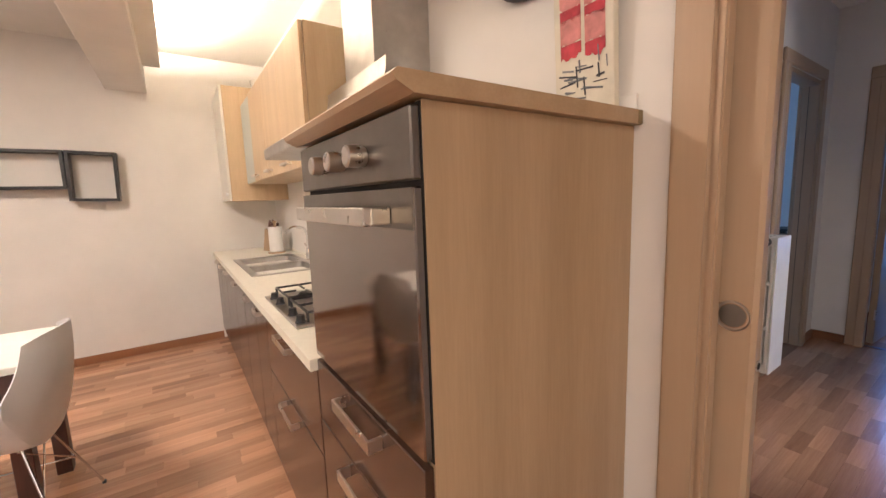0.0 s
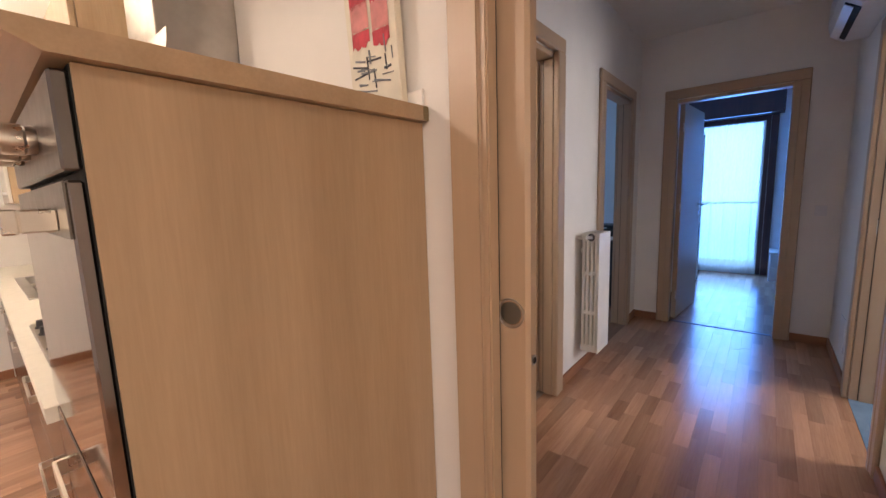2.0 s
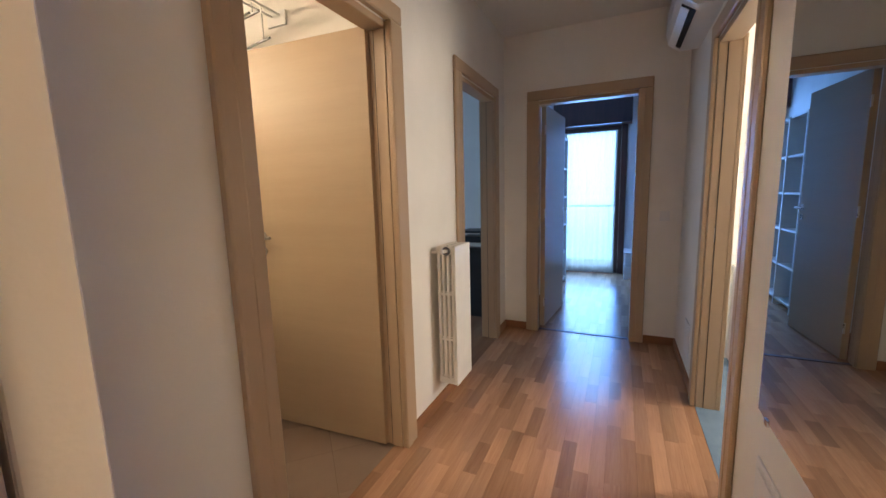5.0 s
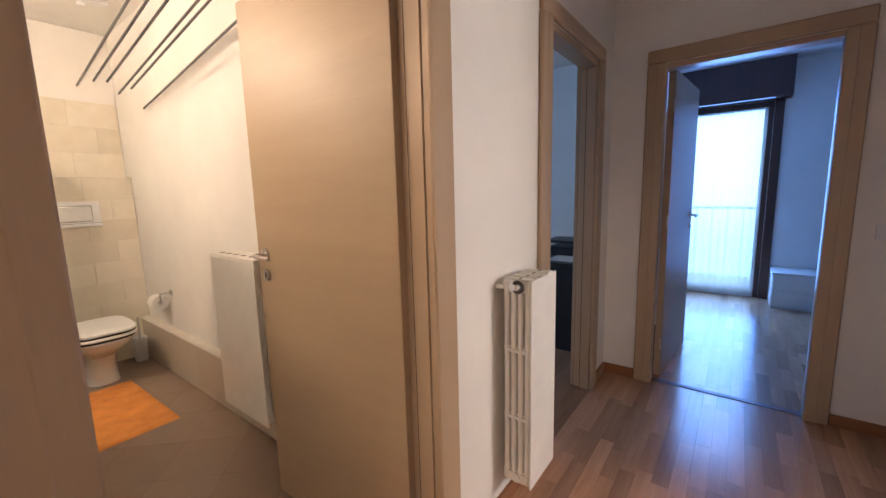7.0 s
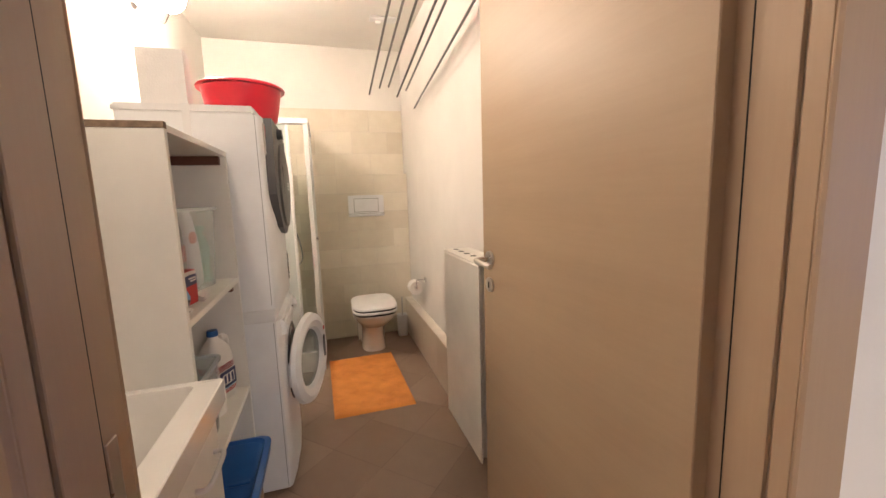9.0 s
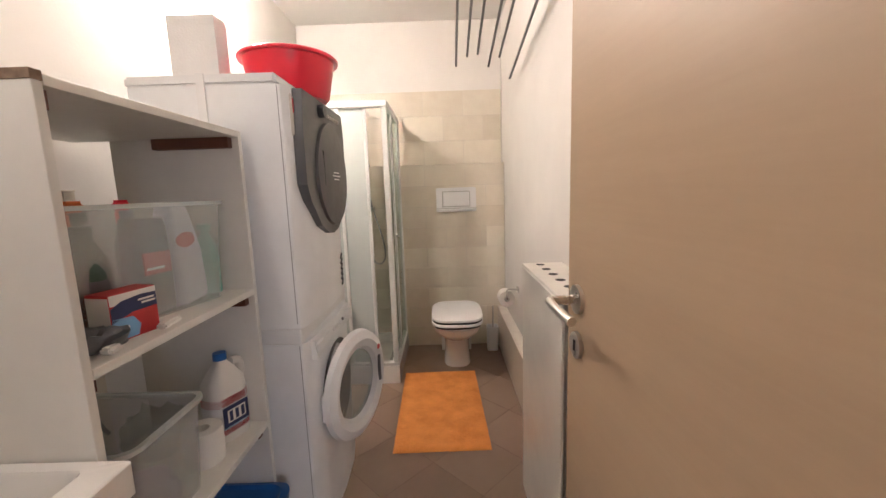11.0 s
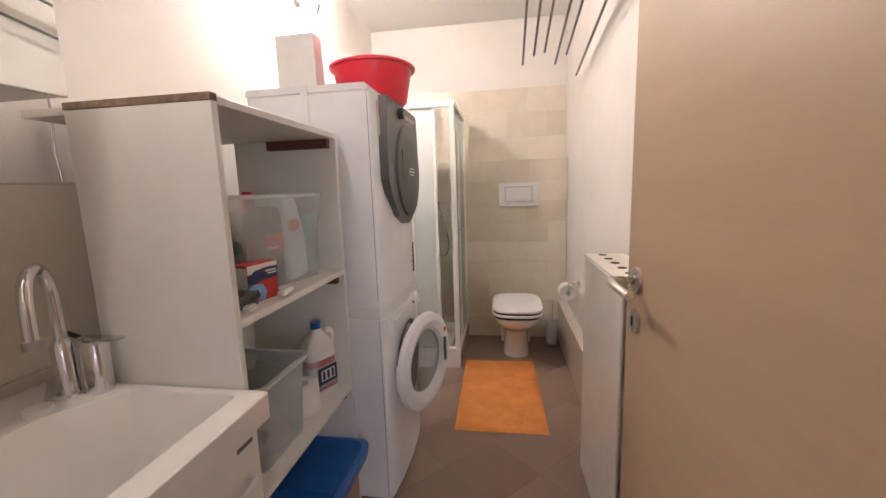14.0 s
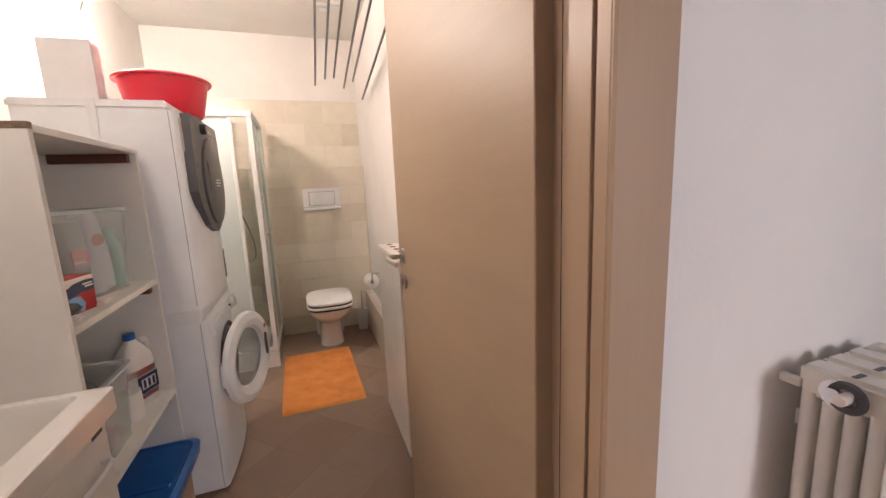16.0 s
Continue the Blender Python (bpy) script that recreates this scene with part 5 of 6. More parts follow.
# washing machine and dryer
def appliance_body(t, z0, z1):
    prof = [(1.685, 2.853), (2.150, 2.853), (2.164, 2.856), (2.174, 2.870), (2.186, 2.97), (2.194, 3.15), (2.186, 3.33), (2.168, 3.425), (2.150, 3.442), (2.125, 3.447), (1.685, 3.447)]
    part("cabinet", prism(prof, z0, z1), WHITEMET, t, "", True)
    return prof


wm = thing("washing_machine", "white front loading washing machine with its door ajar", "washing machine")
appliance_body(wm, 0.012, 0.795)
for x in (1.74, 2.10):
    for y in (2.91, 3.39):
        part("foot", rod((x, y, 0), (x, y, 0.0118), 0.02), BLACK, wm)
SEAM = plain("enamel_seam", (0.24, 0.24, 0.25, 1), 0.5, vary=0.05)
part("side_seam", box(2.1545, 2.1565, 2.8516, 2.8530, 0.02, 0.79), SEAM, wm)
part("port_seal", lathe([(0.135, -0.02), (0.165, 0.0), (0.19, 0.004), (0.195, -0.01), (0.15, -0.06), (0.135, -0.06)], 40, m=pose(2.192, 3.15, 0.505, 0, 90, 0), closed=True), GREYPL, wm, "grey rubber door seal", True)
# Flat disc, coloured dark for the shade inside the drum.
part("drum", lathe([(0.0, -0.003), (0.150, -0.003), (0.150, 0.0045), (0.0, 0.0045)], 40, m=pose(2.190, 3.15, 0.505, 0, 90, 0)), plain("drum_shadow", (0.03, 0.032, 0.035, 1), 0.35, 0.6), wm)
wd = part("porthole_door", lathe([(0.135, -0.012), (0.150, 0.020), (0.180, 0.030), (0.212, 0.018), (0.218, -0.004), (0.205, -0.014)], 48, m=pose(0, 0.205, 0, 0, 90, 0), closed=True), WHITEPL, wm, "white ring porthole door ajar", True)
wd.matrix_basis = pose(2.205, 2.930, 0.508, 0, 0, -18) @ Matrix.Diagonal((1.0, 1.04, 1.05, 1))
part("porthole_glass", lathe([(0, -0.035), (0.09, -0.030), (0.136, -0.006), (0.136, 0.002), (0.09, -0.022), (0, -0.027)], 36, m=pose(0, 0.205, 0, 0, 90, 0)), glass("porthole_pane", (0.70, 0.72, 0.72, 1), 0.04, 0.88), wd, "", True)
part("door_catch", box(0.014, 0.030, 0.355, 0.372, -0.06, 0.06, 0.004), GREYPL, wd)
part("door_sticker", lathe([(0, 0.0303), (0.012, 0.0303), (0.012, 0.0312), (0, 0.0312)], 18, m=pose(0, 0.355, 0.10, 0, 90, 0)), REDPRINT, wd)
part("hinge", box(2.186, 2.207, 2.93, 2.96, 0.45, 0.56, 0.003), WHITEPL, wm)
part("control_strip", prism([(2.170, 0.715), (2.200, 0.722), (2.190, 0.788), (2.160, 0.792)], 2.90, 3.40, m=topm), WHITEPL, wm, "sloped white control strip")
part("detergent_drawer", box(2.190, 2.202, 2.91, 3.06, 0.735, 0.775, 0.004), WHITEPL, wm)
part("dial", lathe([(0, 0), (0.026, 0), (0.024, 0.018), (0, 0.02)], 24, m=pose(2.196, 3.33, 0.755, 0, 82, 0)), WHITEPL, wm, "", True)
for i in range(5):
    part("button", lathe([(0, 0), (0.007, 0), (0.007, 0.007), (0, 0.008)], 12, m=pose(2.196, 3.11 + i * 0.035, 0.755, 0, 82, 0)), GREYPL if i == 4 else WHITEPL, wm)

kit = thing("stacking_frame", "white stacking frame between the two machines", "frame")
part("tray", box(1.68, 2.165, 2.852, 3.448, 0.7955, 0.852, 0.004), WHITEPL, kit)
dr = thing("tumble_dryer", "white tumble dryer with a dark grey door stacked on the washer", "tumble dryer")
appliance_body(dr, 0.8525, 1.655)
part("top", box(1.675, 2.155, 2.850, 3.450, 1.6555, 1.69, 0.008, segs=2), WHITEPL, dr)
part("side_seam", box(2.1545, 2.1565, 2.8516, 2.8530, 0.87, 1.65), SEAM, dr)
part("strap", box(1.905, 1.932, 2.8465, 2.8495, 1.50, 1.6915), WHITEPL, dr)
shield = [(2.915, 1.655), (2.900, 1.50), (2.900, 1.34), (2.930, 1.285), (3.03, 1.19), (3.12, 1.155), (3.18, 1.15), (3.25, 1.165), (3.34, 1.22), (3.40, 1.30), (3.425, 1.42), (3.425, 1.56), (3.41, 1.655)]
yz = Matrix(((0, 0, 1, 0), (1, 0, 0, 0), (0, 1, 0, 0), (0, 0, 0, 1)))
dd = part("dryer_door", prism(shield, 2.16, 2.212, m=yz), GREYPL, dr, "dark grey shield shaped door")
part("door_disc", lathe([(0, 0), (0.205, 0), (0.200, 0.010), (0.12, 0.020), (0, 0.024)], 40, m=pose(2.212, 3.20, 1.385, 0, 90, 0)), plain("warm_grey_plastic", (0.060, 0.060, 0.062, 1), 0.42, vary=0.05), dd, "", True)
part("door_grip", box(2.222, 2.2295, 3.05, 3.072, 1.34, 1.47, 0.003), BLACK, dd)
for i, (w, z) in enumerate(((0.07, 1.39), (0.10, 1.377), (0.07, 1.364))):
    part("print_bar", box(2.2345, 2.2365, 3.185 - w / 2, 3.185 + w / 2, z, z + 0.004), WHITEPL, dd)
part("dial", lathe([(0, 0), (0.024, 0), (0.022, 0.022), (0, 0.024)], 20, m=pose(2.212, 3.09, 1.615, 0, 90, 0)), BLACK, dr, "", True)
for i in range(5):
    part("button", lathe([(0, 0), (0.007, 0), (0.007, 0.006), (0, 0.007)], 12, m=pose(2.212, 3.19 + i * 0.035, 1.615, 0, 90, 0)), STEEL, dr)
disp = part("display_strip", box(2.168, 2.1835, 2.892, 2.918, 1.50, 1.635, 0.006), STEEL, dr, "narrow printed side strip")
part("red_mark", box(2.1836, 2.1842, 2.898, 2.912, 1.575, 1.622), REDPRINT, disp)
for i in range(6):
    v = part("vent_slot", box(-0.002, 0.006, -0.032, 0.032, -0.005, 0.005, 0.002), BLACK, dr)
    v.matrix_basis = pose(2.1825, 3.35, 0.905 + i * 0.024, 12, 0, 10.7)

foam = thing("foam_packing_block", "white foam packing block standing on the dryer", "foam block")
fb = prism([(1.705, 1.6905), (1.875, 1.6905), (1.875, 1.95), (1.705, 1.95)], 3.05, 3.13, m=topm)
box(1.705, 1.745, 3.131, 3.36, 1.6905, 1.95, bm=fb)
part("foam", fb, plain("white_foam", (0.80, 0.79, 0.78, 1), 0.9, vary=0.02, bump=0.5), foam)
tub = thing("red_washing_up_bowl", "red round plastic wash basin on the dryer", "basin", pose(2.055, 3.255, 1.6905))
part("basin_shell", lathe([(0.0, 0.0), (0.138, 0.0), (0.150, 0.012), (0.174, 0.140), (0.176, 0.150), (0.192, 0.150), (0.194, 0.158), (0.188, 0.164), (0.170, 0.162), (0.165, 0.140), (0.143, 0.014), (0.0, 0.006)], 48), REDPL, tub, "", True)

# shower
SHX, SHY = 2.315, 4.125
shw = thing("shower_enclosure", "white framed corner shower with frosted sliding panels", "shower")
tray = loft([[Vector((x, y, z)) for x, y in ((a, b), (c, b), (c, d), (a, d))] for a, b, c, d, z in ((1.522, SHY - 0.012, SHX + 0.012, 4.786, 0.0), (1.522, SHY - 0.012, SHX + 0.012, 4.786, 0.125), (1.56, SHY + 0.05, SHX - 0.05, 4.75, 0.125), (1.60, SHY + 0.09, SHX - 0.09, 4.71, 0.07))])
part("shower_tray", tray, CERAMIC, shw)
PROFILE = plain("white_profile", (0.76, 0.76, 0.74, 1), 0.35, vary=0.02)
SHGLASS = glass("shower_glass", (0.86, 0.93, 0.90, 1), 0.06, 0.74)
SHFROST = glass("frosted_shower_glass", (0.80, 0.86, 0.83, 1), 0.4, 0.42)
for a in ((1.524, SHX + 0.012, SHY - 0.014, SHY + 0.030, 1.845, 1.885), (1.524, SHX + 0.012, SHY - 0.008, SHY + 0.03, 0.126, 0.150), (SHX - 0.03, SHX + 0.012, SHY + 0.0305, 4.784, 1.845, 1.885), (SHX - 0.03, SHX + 0.008, SHY + 0.0305, 4.784, 0.126, 0.150)):
    part("rail", box(*a, 0.003), PROFILE, shw)
for a in ((SHX - 0.026, SHX + 0.008, SHY - 0.010, SHY + 0.022), (1.524, 1.55, SHY - 0.008, SHY + 0.022), (SHX - 0.022, SHX + 0.008, 4.752, 4.784)):
    part("post", box(*a, 0.1505, 1.8445, 0.003), PROFILE, shw)
for x0, x1, y, mm in ((1.552, 2.02, SHY - 0.002, SHFROST), (1.70, 2.19, SHY + 0.012, SHFROST)):
    p = part("panel", box(x0, x1, y, y + 0.005, 0.152, 1.844), mm, shw, "frosted glass panel")
    part("panel_edge", box(x1 - 0.022, x1, y - 0.006, y + 0.0108, 0.151, 1.8445, 0.002), PROFILE, p)
for y0, y1, x, mm in ((4.36, 4.75, SHX - 0.004, SHGLASS), (4.16, 4.50, SHX - 0.018, SHGLASS)):
    p = part("panel", box(x, x + 0.005, y0, y1, 0.152, 1.844), mm, shw, "clear glass panel")
    for yy in (y0, y1 - 0.018):
        part("panel_edge", box(x - 0.005, x + 0.010, yy, yy + 0.018, 0.151, 1.8445, 0.002), PROFILE, p)
    part("knob", lathe([(0, 0), (0.012, 0), (0.012, 0.02), (0, 0.022)], 14, m=pose(x + 0.005, y0 + 0.01, 1.0, 0, 90, 0)), CHROME, p, "", True)
srail = thing("shower_rail", "chrome shower rail with hand shower and hose", "shower rail")
part("bar", rod((2.06, 4.74, 1.42), (2.06, 4.74, 1.97), 0.010), CHROME, srail, "", True)
for z in (1.43, 1.955):
    part("mount", box(2.045, 2.075, 4.735, 4.916, z - 0.012, z + 0.012, 0.003), CHROME, srail)
part("hand_shower", tube([(2.06, 4.70, 1.40), (2.07, 4.66, 1.47), (2.08, 4.60, 1.52)], 0.014), CHROME, srail, "", True)
part("shower_head", lathe([(0, 0), (0.03, 0), (0.038, 0.012), (0.036, 0.022), (0, 0.024)], 24, m=pose(2.08, 4.585, 1.525, 115, 0, 0)), CHROME, srail, "", True)
part("hose", tube([(2.06, 4.70, 1.40), (2.10, 4.67, 1.20), (2.17, 4.66, 0.95), (2.18, 4.68, 0.80), (2.13, 4.70, 0.74), (2.07, 4.73, 0.80), (2.05, 4.75, 1.14)], 0.007, steps=8), CHROME, srail, "", True)
part("mixer", rod((1.99, 4.735, 1.18), (2.11, 4.735, 1.18), 0.022), CHROME, srail, "", True)
part("mixer_lever", rod((2.05, 4.715, 1.19), (2.05, 4.64, 1.21), 0.008), BLACK, srail, "", True)

# toilet corner
wc = thing("toilet", "white ceramic pedestal toilet with its lid closed", "toilet", pose(2.735, 0, 0))


def oval(w, y0, y1, z, sq=2.6, n=32):
    cy, d = (y0 + y1) / 2, (y1 - y0) / 2
    out = []
    for k in range(n):
        a = 2 * math.pi * k / n
        c, s = math.cos(a), math.sin(a)
        out.append(Vector((w / 2 * math.copysign(abs(c) ** (2 / sq), c), cy + d * math.copysign(abs(s) ** (2 / sq), s), z)))
    return out


part("bowl", loft([oval(0.205, 4.335, 4.66, 0.0), oval(0.20, 4.34, 4.66, 0.03), oval(0.185, 4.335, 4.66, 0.14), oval(0.20, 4.30, 4.66, 0.22), oval(0.29, 4.16, 4.66, 0.29), oval(0.345, 4.085, 4.66, 0.34), oval(0.355, 4.07, 4.66, 0.375), oval(0.345, 4.08, 4.65, 0.388)]), CERAMIC, wc, "", True)
part("rear_block", box(-0.12, 0.12, 4.60, 4.778, 0.0, 0.36, 0.02, segs=2), CERAMIC, wc, "", True)
# Black layers under seat and lid stand in for the shade in the gaps.
part("seat_shadow_gap", loft([oval(0.342, 4.074, 4.50, 0.386, 3.6), oval(0.342, 4.074, 4.50, 0.401, 3.6)]), GAP, wc)
part("seat_ring", loft([oval(0.350, 4.066, 4.52, 0.4012, 3.6), oval(0.362, 4.054, 4.52, 0.406, 3.6), oval(0.362, 4.054, 4.52, 0.418, 3.6), oval(0.356, 4.060, 4.515, 0.422, 3.6)]), WHITEPL, wc, "", True)
part("lid_shadow_gap", loft([oval(0.350, 4.066, 4.505, 0.4222, 3.6), oval(0.350, 4.066, 4.505, 0.436, 3.6)]), GAP, wc)
part("lid", loft([oval(0.354, 4.062, 4.54, 0.4362, 3.8), oval(0.360, 4.055, 4.545, 0.441, 3.8), oval(0.357, 4.058, 4.54, 0.453, 3.8), oval(0.335, 4.08, 4.52, 0.461, 3.8), oval(0.25, 4.16, 4.44, 0.465, 3.8)]), WHITEPL, wc, "", True)
for x in (-0.08, 0.08):
    part("hinge", rod((x - 0.02, 4.553, 0.41), (x + 0.02, 4.553, 0.41), 0.012), CHROME, wc, "", True)
# Grey for the shadow lines painted round the flush plate's button and lip.
SHADOWGREY = plain("pale_grey_shadow_line", (0.42, 0.41, 0.39, 1), 0.5)
FLUSH = plain("flush_plate_plastic", (0.86, 0.86, 0.87, 1), 0.3, vary=0.01)
fp = thing("flush_plate", "white plastic flush plate on the tiled wall", "flush plate")
part("frame", box(2.605, 2.930, 4.764, 4.7795, 1.140, 1.335, 0.006, segs=2), FLUSH, fp)
part("button_shadow_line", box(2.655, 2.880, 4.7625, 4.7645, 1.180, 1.305), SHADOWGREY, fp)
part("lip_shadow_line", box(2.607, 2.928, 4.7625, 4.7645, 1.1655, 1.1695), SHADOWGREY, fp)
part("push_button", box(2.66, 2.875, 4.757, 4.7638, 1.185, 1.30, 0.004), FLUSH, fp)
part("lower_lip", box(2.605, 2.930, 4.752, 4.7638, 1.142, 1.165, 0.004), FLUSH, fp)
br = thing("toilet_brush", "toilet brush in a white holder on the floor", "toilet brush", pose(3.035, 4.66, 0))
part("holder", loft([[Vector((x, y, z)) for x, y in rounded(w, w, 0.025)] for w, z in ((0.085, 0.0), (0.095, 0.20), (0.085, 0.20), (0.075, 0.01))]), WHITEMET, br, "", True)
part("handle", rod((0, 0, 0.02), (0.006, 0, 0.37), 0.006), STEEL, br, "", True)
ph = thing("toilet_roll_holder", "chrome toilet roll holder with a roll", "toilet roll holder")
part("plate", box(3.152, 3.1645, 4.17, 4.21, 0.60, 0.64, 0.002), CHROME, ph)
part("arm", tube([(3.155, 4.19, 0.62), (3.09, 4.19, 0.62), (3.085, 4.19, 0.585), (3.085, 4.19, 0.555), (3.085, 4.24, 0.55), (3.085, 4.32, 0.55)], 0.006), CHROME, ph, "", True)
part("roll", lathe([(0.02, 0.0), (0.056, 0.0), (0.056, 0.098), (0.02, 0.098)], 28, m=pose(3.085, 4.205, 0.55, -90, 0, 0), closed=True), PAPER, ph, "white paper roll", True)

# bath mat with a soft pile edge
nr = Nodes("orange_cotton_pile")
vv = nr.coords()
ff = nr.mix(0.5, nr.noise(vv, 9, 5), nr.noise(vv, 220, 3))
nr.link(nr.ramp(ff, [(0.3, (0.50, 0.16, 0.03, 1)), (0.62, (0.78, 0.30, 0.07, 1))]), nr.b.inputs["Base Color"])
nr.b.inputs["Roughness"].default_value = 0.95
nr.bump(nr.noise(vv, 260, 3), 0.9, 0.004)
mat = thing("bath_mat", "orange cotton bath mat on the tiled floor", "mat", pose(2.612, 3.818, 0.0, 0, 0, 1.2))
mb = bmesh.new()
NX, NY = 26, 44
grid = []
for j in range(NY + 1):
    row = []
    for i in range(NX + 1):
        x, y = -0.252 + 0.504 * i / NX, -0.445 + 0.89 * j / NY
        e = min(i, NX - i, j, NY - j)
        z = 0.003 if e == 0 else 0.011 + 0.003 * noise.noise(Vector((x * 14, y * 14, 0)))
        wob = 0.003 * noise.noise(Vector((x * 20, y * 20, 5)))
        row.append(mb.verts.new((x + wob, y + wob, z)))
    grid.append(row)
for j in range(NY):
    for i in range(NX):
        mb.faces.new((grid[j][i], grid[j][i + 1], grid[j + 1][i + 1], grid[j + 1][i]))
bott = [mb.verts.new((v.co.x, v.co.y, 0.0)) for v in (grid[0][0], grid[0][-1], grid[-1][-1], grid[-1][0])]
mb.faces.new(bott)
part("woven_cloth", mb, nr.mat, mat, "", True)

# bathroom radiator with flat front plates
rb = column_radiator("bathroom_radiator", "white flat fronted radiator with a perforated top", 7, 0.12, 0.79, pose(2.985, 2.60, 0.27, 0, 0, 90), 3)
part("front_plate", box(-0.215, 0.215, 0.0605, 0.068, 0.0, 0.785, 0.003), RADWHITE, rb)
tp = part("top_grille", box(-0.215, 0.215, -0.06, 0.068, 0.786, 0.794, 0.002), RADWHITE, rb, "white grille with round holes")
for i in range(6):
    part("hole", lathe([(0, 0.7942), (0.013, 0.7942), (0.013, 0.795), (0, 0.795)], 16, m=Matrix.Translation((-0.18 + i * 0.072, 0.018, 0))), GAP, tp)
for z in (0.12, 0.68):
    part("bracket", box(-0.02, 0.02, -0.178, -0.0605, z, z + 0.03), RADWHITE, rb)

# accordion drying rack on the wall
rack = thing("drying_rack", "wall mounted extending drying rack with steel rods", "drying rack")
RODS = plain("grey_rod", (0.20, 0.20, 0.20, 1), 0.35, 0.8, vary=0.05)
rows = ((2.769, 2.061, 4.09), (2.831, 2.082, 3.99), (2.889, 2.082, 3.95), (2.959, 2.033, 4.02), (3.019, 2.070, 3.98), (3.081, 1.955, 4.00))
for x, z, y1 in rows:
    run = y1 - 2.22
    part("rod", rod((x - 0.018 * run, 2.22, z + 0.125 * run), (x, y1, z), 0.0065), RODS, rack, "", True)
for yb in (2.24, 2.30):
    part("arm", rod((2.715, yb, 2.345), (3.1645, yb, 2.335), 0.006), WHITEPL, rack, "", True)
for x, z, y1 in rows:
    part("hanger", rod((x - 0.018 * (y1 - 2.27), 2.27, z + 0.125 * (y1 - 2.27)), (x - 0.018 * (y1 - 2.27), 2.27, 2.345), 0.004, n=8), WHITEPL, rack)
part("wall_rail", box(3.150, 3.1645, 2.20, 2.34, 2.28, 2.36, 0.003), WHITEPL, rack)
cbk = thing("ceiling_bracket", "white drying rack bracket on the ceiling", "bracket")
part("plate", box(2.82, 3.02, 4.21, 4.29, 2.640, 2.6595, 0.004), WHITEPL, cbk)
part("pulley", rod((2.86, 4.25, 2.625), (2.90, 4.25, 2.625), 0.016), WHITEPL, cbk, "", True)

# laundry sink and mirror cabinet
ls = thing("laundry_sink", "white ceramic laundry sink on a white cabinet", "sink")


def sink_outline(w, d, rad, cx, cut=0.0):
    """Rounded rectangle whose corner beside the tap is cut off."""
    pts = rounded(w, d, rad, 4, cx, 1.882)
    if cut:
        x0, y1 = cx - w / 2, 1.882 + d / 2
        for k in range(5):
            pts[5 + k] = (x0 + cut * 0.62 * (1 - k / 4), y1 - cut * k / 4)
    return pts


lsb = loft([[Vector((x, y, z)) for x, y in sink_outline(w, d, q, cx, cut)] for w, d, q, cx, z, cut in ((0.590, 0.605, 0.008, 1.8225, 0.800, 0), (0.590, 0.605, 0.008, 1.8225, 0.857, 0), (0.584, 0.599, 0.008, 1.8225, 0.860, 0), (0.352, 0.556, 0.018, 1.882, 0.860, 0.125), (0.346, 0.550, 0.020, 1.882, 0.854, 0.125), (0.325, 0.47, 0.03, 1.888, 0.60, 0.11), (0.28, 0.42, 0.03, 1.888, 0.575, 0.10), (0.05, 0.05, 0.01, 1.888, 0.567, 0.01))], cap=False)
part("basin", lsb, CERAMIC, ls, "", True)
part("drain", lathe([(0, 0), (0.034, 0), (0.034, 0.003), (0.02, 0.001), (0, 0.001)], 20, m=Matrix.Translation((1.888, 1.882, 0.5675))), CHROME, ls, "", True)
cab = box(1.535, 2.075, 1.60, 2.165, 0.06, 0.555)
for a in ((1.535, 1.553, 1.60, 2.165), (2.060, 2.075, 1.60, 2.165), (1.553, 2.060, 1.60, 1.608), (1.553, 2.060, 2.157, 2.165)):
    box(*a, 0.555, 0.799, bm=cab)
part("cabinet", cab, WHITELAM, ls)
for y0, y1 in ((1.602, 1.88), (1.884, 2.163)):
    d = part("cabinet_door", box(2.0755, 2.094, y0, y1, 0.065, 0.794, 0.003), WHITELAM, ls)
    part("handle", tube([(2.093, y1 - 0.19, 0.70), (2.118, y1 - 0.185, 0.70), (2.122, y1 - 0.12, 0.70), (2.118, y1 - 0.055, 0.70), (2.093, y1 - 0.05, 0.70)], 0.006), WHITEPL, d, "white bow handle", True)
    part("badge", box(2.0942, 2.0948, y1 - 0.07, y1 - 0.02, 0.765, 0.775), GREYPL, d)
for x in (1.58, 2.04):
    for y in (1.64, 2.12):
        part("leg", rod((x, y, 0), (x, y, 0.0595), 0.02), WHITEPL, ls)
lt = thing("laundry_tap", "chrome swan neck tap on the laundry sink", "tap", pose(1.668, 2.122, 0.860))
part("base", lathe([(0, 0), (0.030, 0), (0.030, 0.006), (0.024, 0.010), (0.022, 0.02), (0.021, 0.12), (0.014, 0.135), (0, 0.135)], 24), CHROME, lt, "", True)
part("spout", tube([(0, 0, 0.12), (0.0, 0.0, 0.20), (0.002, -0.006, 0.26), (0.022, -0.036, 0.300), (0.048, -0.074, 0.285), (0.060, -0.090, 0.235), (0.062, -0.093, 0.165)], 0.0125, 14, steps=8), CHROME, lt, "", True)
part("spout_tip", rod((0.062, -0.093, 0.168), (0.062, -0.093, 0.150), 0.0145, n=18), STEEL, lt, "", True)
part("side_body", loft([[Vector((x, y, z)) for x, y in rounded(0.052, 0.044, 0.016, 5, 0.050, 0.026)] for z in (0.0, 0.112)] + [[Vector((x, y, 0.122)) for x, y in rounded(0.040, 0.034, 0.012, 5, 0.050, 0.026)]]), CHROME, lt, "chrome mixer block beside the swan neck", True)
part("lever", box(0.020, 0.125, 0.012, 0.042, 0.1225, 0.131, 0.004, segs=2), CHROME, lt, "flat chrome lever", True)
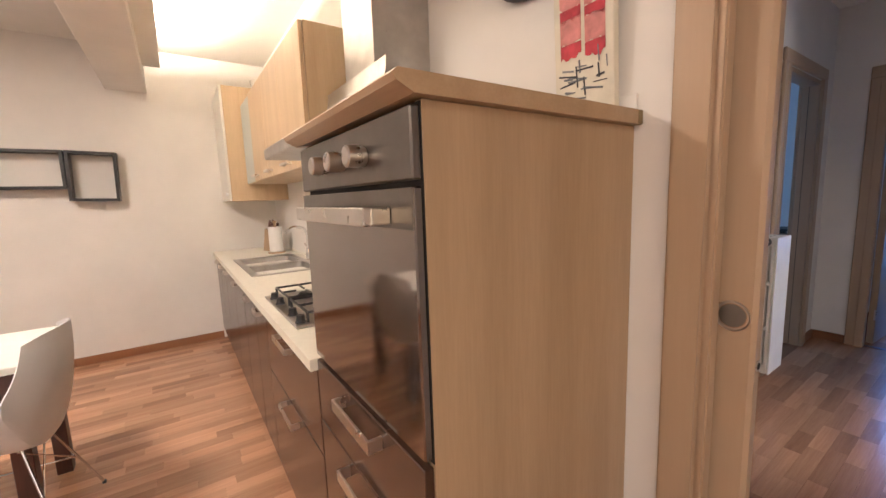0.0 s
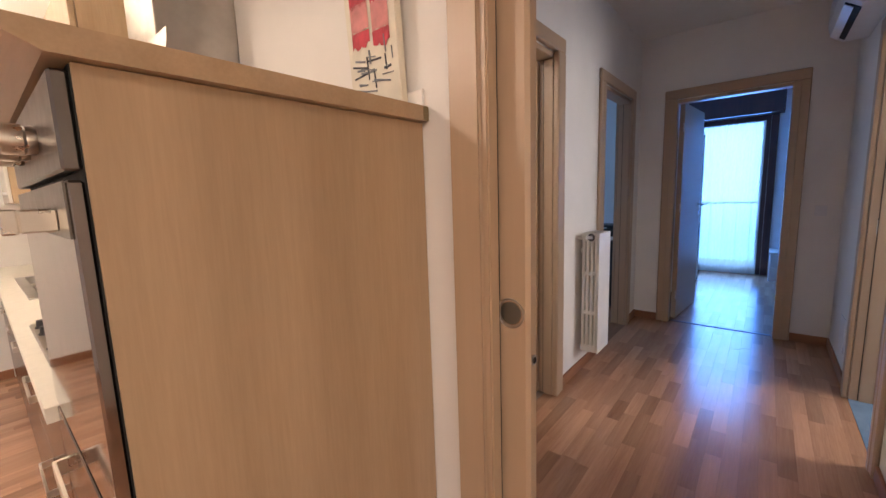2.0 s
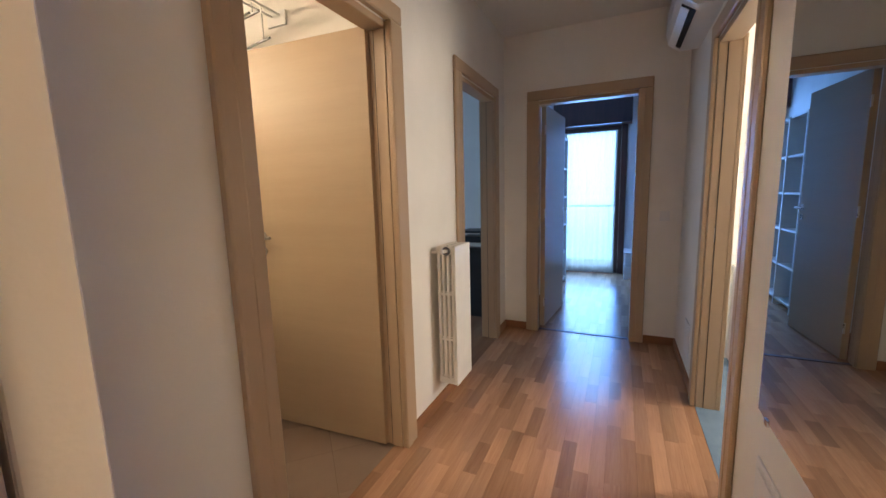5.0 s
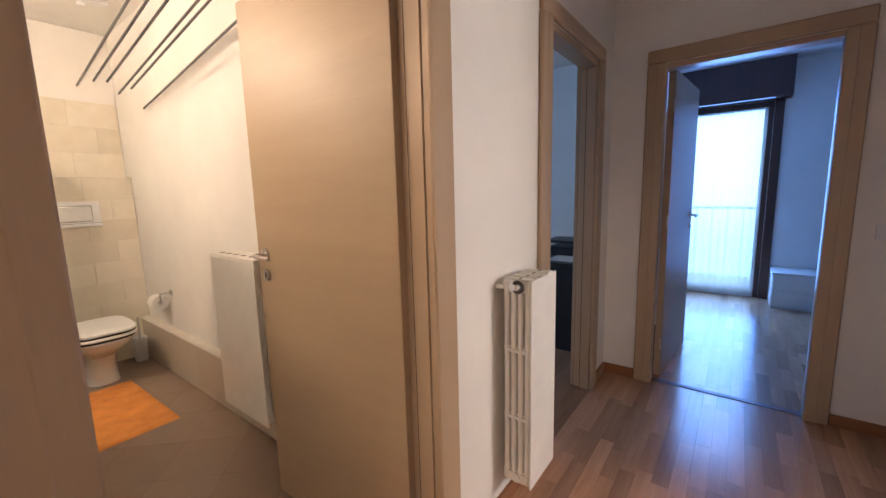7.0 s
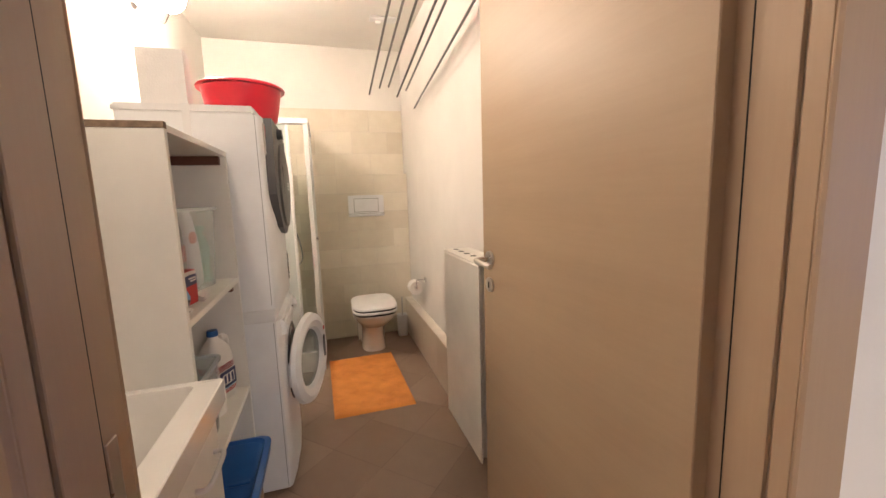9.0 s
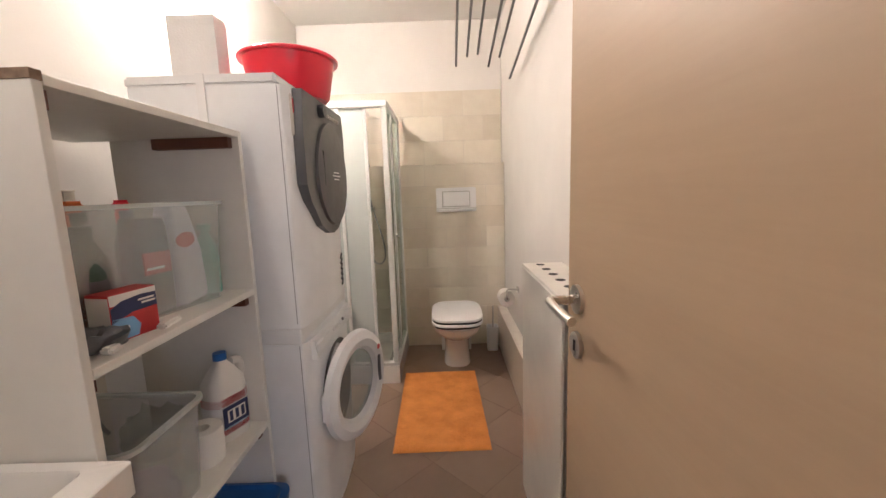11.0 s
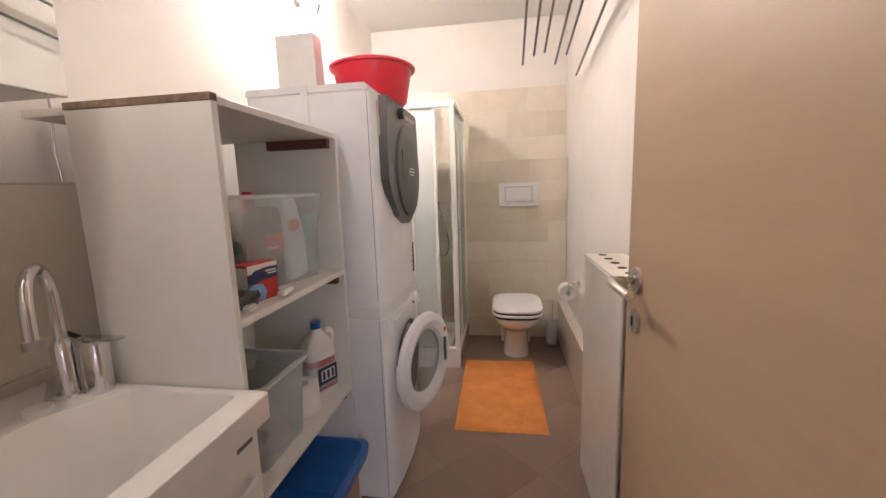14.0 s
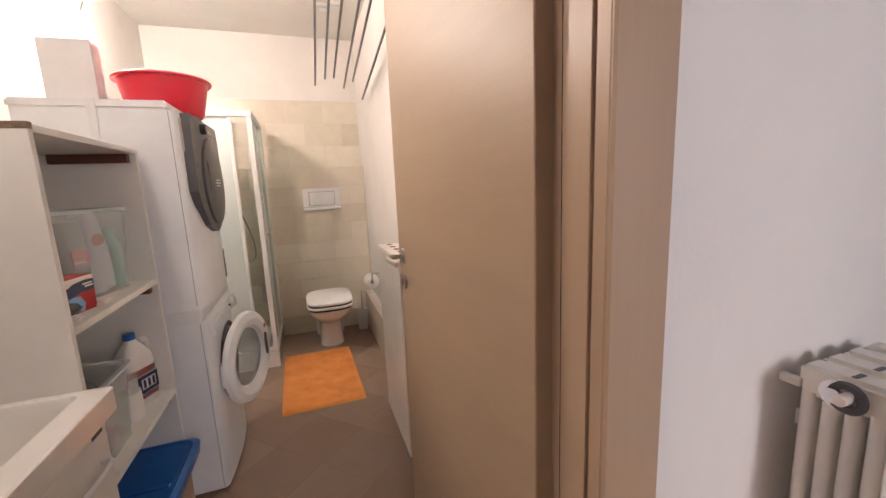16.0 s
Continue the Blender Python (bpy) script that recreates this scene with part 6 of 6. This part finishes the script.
dp = thing("sink_plug", "pale rubber plug lying on the sink rim", "plug", pose(1.682, 2.050, 0.8605))
part("plug_disc", lathe([(0, 0), (0.026, 0), (0.024, 0.012), (0, 0.013)], 20), CREAMPL, dp, "", True)
mc = thing("mirror_cabinet", "white bathroom cabinet with a mirror front", "mirror cabinet")
part("carcass", box(1.521, 1.788, 1.56, 2.112, 1.495, 2.16, 0.002), WHITELAM, mc)
part("lamp_body", box(1.75, 2.0, 1.60, 2.08, 2.292, 2.32, 0.004), WHITEPL, mc, "white lamp over the mirror")
part("lamp_stem", box(1.70, 1.76, 1.80, 1.88, 2.16, 2.2915, 0.003), WHITEPL, mc)
part("mirror_door", box(1.7885, 1.806, 1.562, 2.112, 1.494, 2.158, 0.001), MIRROR, mc)

gl = thing("globe_wall_lamp", "lit white glass globe on a chrome wall bracket", "lamp")
part("plate", lathe([(0, 0), (0.05, 0), (0.05, 0.012), (0, 0.014)], 24, m=pose(1.5205, 3.60, 2.36, 0, 90, 0)), CHROME, gl, "", True)
part("bracket", tube([(1.53, 3.60, 2.36), (1.60, 3.57, 2.28), (1.68, 3.51, 2.22), (1.73, 3.455, 2.255)], 0.008), CHROME, gl, "", True)
gg = bmesh.new()
bmesh.ops.create_uvsphere(gg, u_segments=28, v_segments=16, radius=0.08, matrix=Matrix.Translation((1.73, 3.455, 2.33)))
part("lit_globe", gg, glow("lit_opal_glass", (1.0, 0.86, 0.70, 1), GLOBE), gl, "glowing opal glass globe", True)


# ---- loose pieces of the floors and tiled walls ----
fl = bpy.data.objects["floor_corridor"]
parquet([(-2.6, 1.46, -1.6, 4.90), (1.46, 7.92, -2.2, 1.49)], (1.5, 5.1, 0.0, 1.44), fl)

S = 0.31


def clip_poly(poly, x0, x1, y0, y1):
    for ax, lim, sgn in ((0, x0, 1), (0, x1, -1), (1, y0, 1), (1, y1, -1)):
        out = []
        for i, p in enumerate(poly):
            q = poly[(i + 1) % len(poly)]
            dp, dq = sgn * (p[ax] - lim), sgn * (q[ax] - lim)
            if dp >= 0:
                out.append(p)
            if dp * dq < 0:
                t = dp / (dp - dq)
                out.append((p[0] + t * (q[0] - p[0]), p[1] + t * (q[1] - p[1])))
        poly = out
        if len(poly) < 3:
            return []
    return poly


for i in range(-14, 15):
    for j in range(-14, 15):
        cx, cy = 2.36 + (i - j) * S * 0.7071, 3.3 + (i + j) * S * 0.7071
        h = (S - 0.0028) * 0.7071
        poly = clip_poly([(cx - h, cy), (cx, cy - h), (cx + h, cy), (cx, cy + h)], 1.522, 3.163, 1.492, 4.918)
        if len(poly) > 2:
            area = sum(p[0] * q[1] - q[0] * p[1] for p, q in zip(poly, poly[1:] + poly[:1])) / 2
            if abs(area) > 0.0015:
                ob = part("tile", prism([(x - cx, y - cy) for x, y in poly], -0.006, 0.0), FLOORTILE, bath_floor)
                ob.location = (cx, cy, 0)


def tiling(name, label, material, axis, u0, u1, z0, z1, face, inward, w, h, bond=0.0, thick=0.006, base=0.004):
    """Tiles on a bed; axis is the wall's direction, face its plane, inward the side the tiles look to."""
    def slab(a, b, c, d, f0, f1):
        lo, hi = min(f0, f1), max(f0, f1)
        return box(a, b, lo, hi, c, d) if axis == "x" else box(lo, hi, a, b, c, d)
    bed = structure(part(name, slab(u0, u1, z0, z1, face, face + inward * base), WGROUT), label, "wall")
    row = 0
    z = z0
    while z < z1 - 0.02:
        u = u0 - (bond * w if row % 2 else 0)
        while u < u1 - 0.005:
            a, b = max(u, u0) + 0.0012, min(u + w, u1) - 0.0012
            if b - a > 0.01:
                part("tile", slab(a, b, z + 0.0012, min(z + h, z1) - 0.0012, face + inward * base, face + inward * (base + thick)), material, bed)
            u += w
        z += h
        row += 1


tiling("tiling_north_lower", "cream tiled boxed-out wall behind the toilet", WALLTILE, "x", 1.525, 3.16, 0.0, 1.52, 4.79, -1, 0.33, 0.169, 0.5)
tiling("tiling_north_upper", "cream tiled wall above the ledge", WALLTILE, "x", 1.525, 3.16, 1.521, 2.12, 4.92, -1, 0.33, 0.2, 0.5)
tiling("tiling_west", "beige tiled splashback behind the laundry sink", WALLTILE, "y", 1.545, 2.784, 0.0, 1.338, 1.52, 1, 0.40, 0.446)
tiling("plinth_east", "beige tiled plinth along the bathroom wall", PLINTHTILE, "y", 2.3, 4.78, 0.0, 0.33, 3.105, -1, 0.45, 0.33)
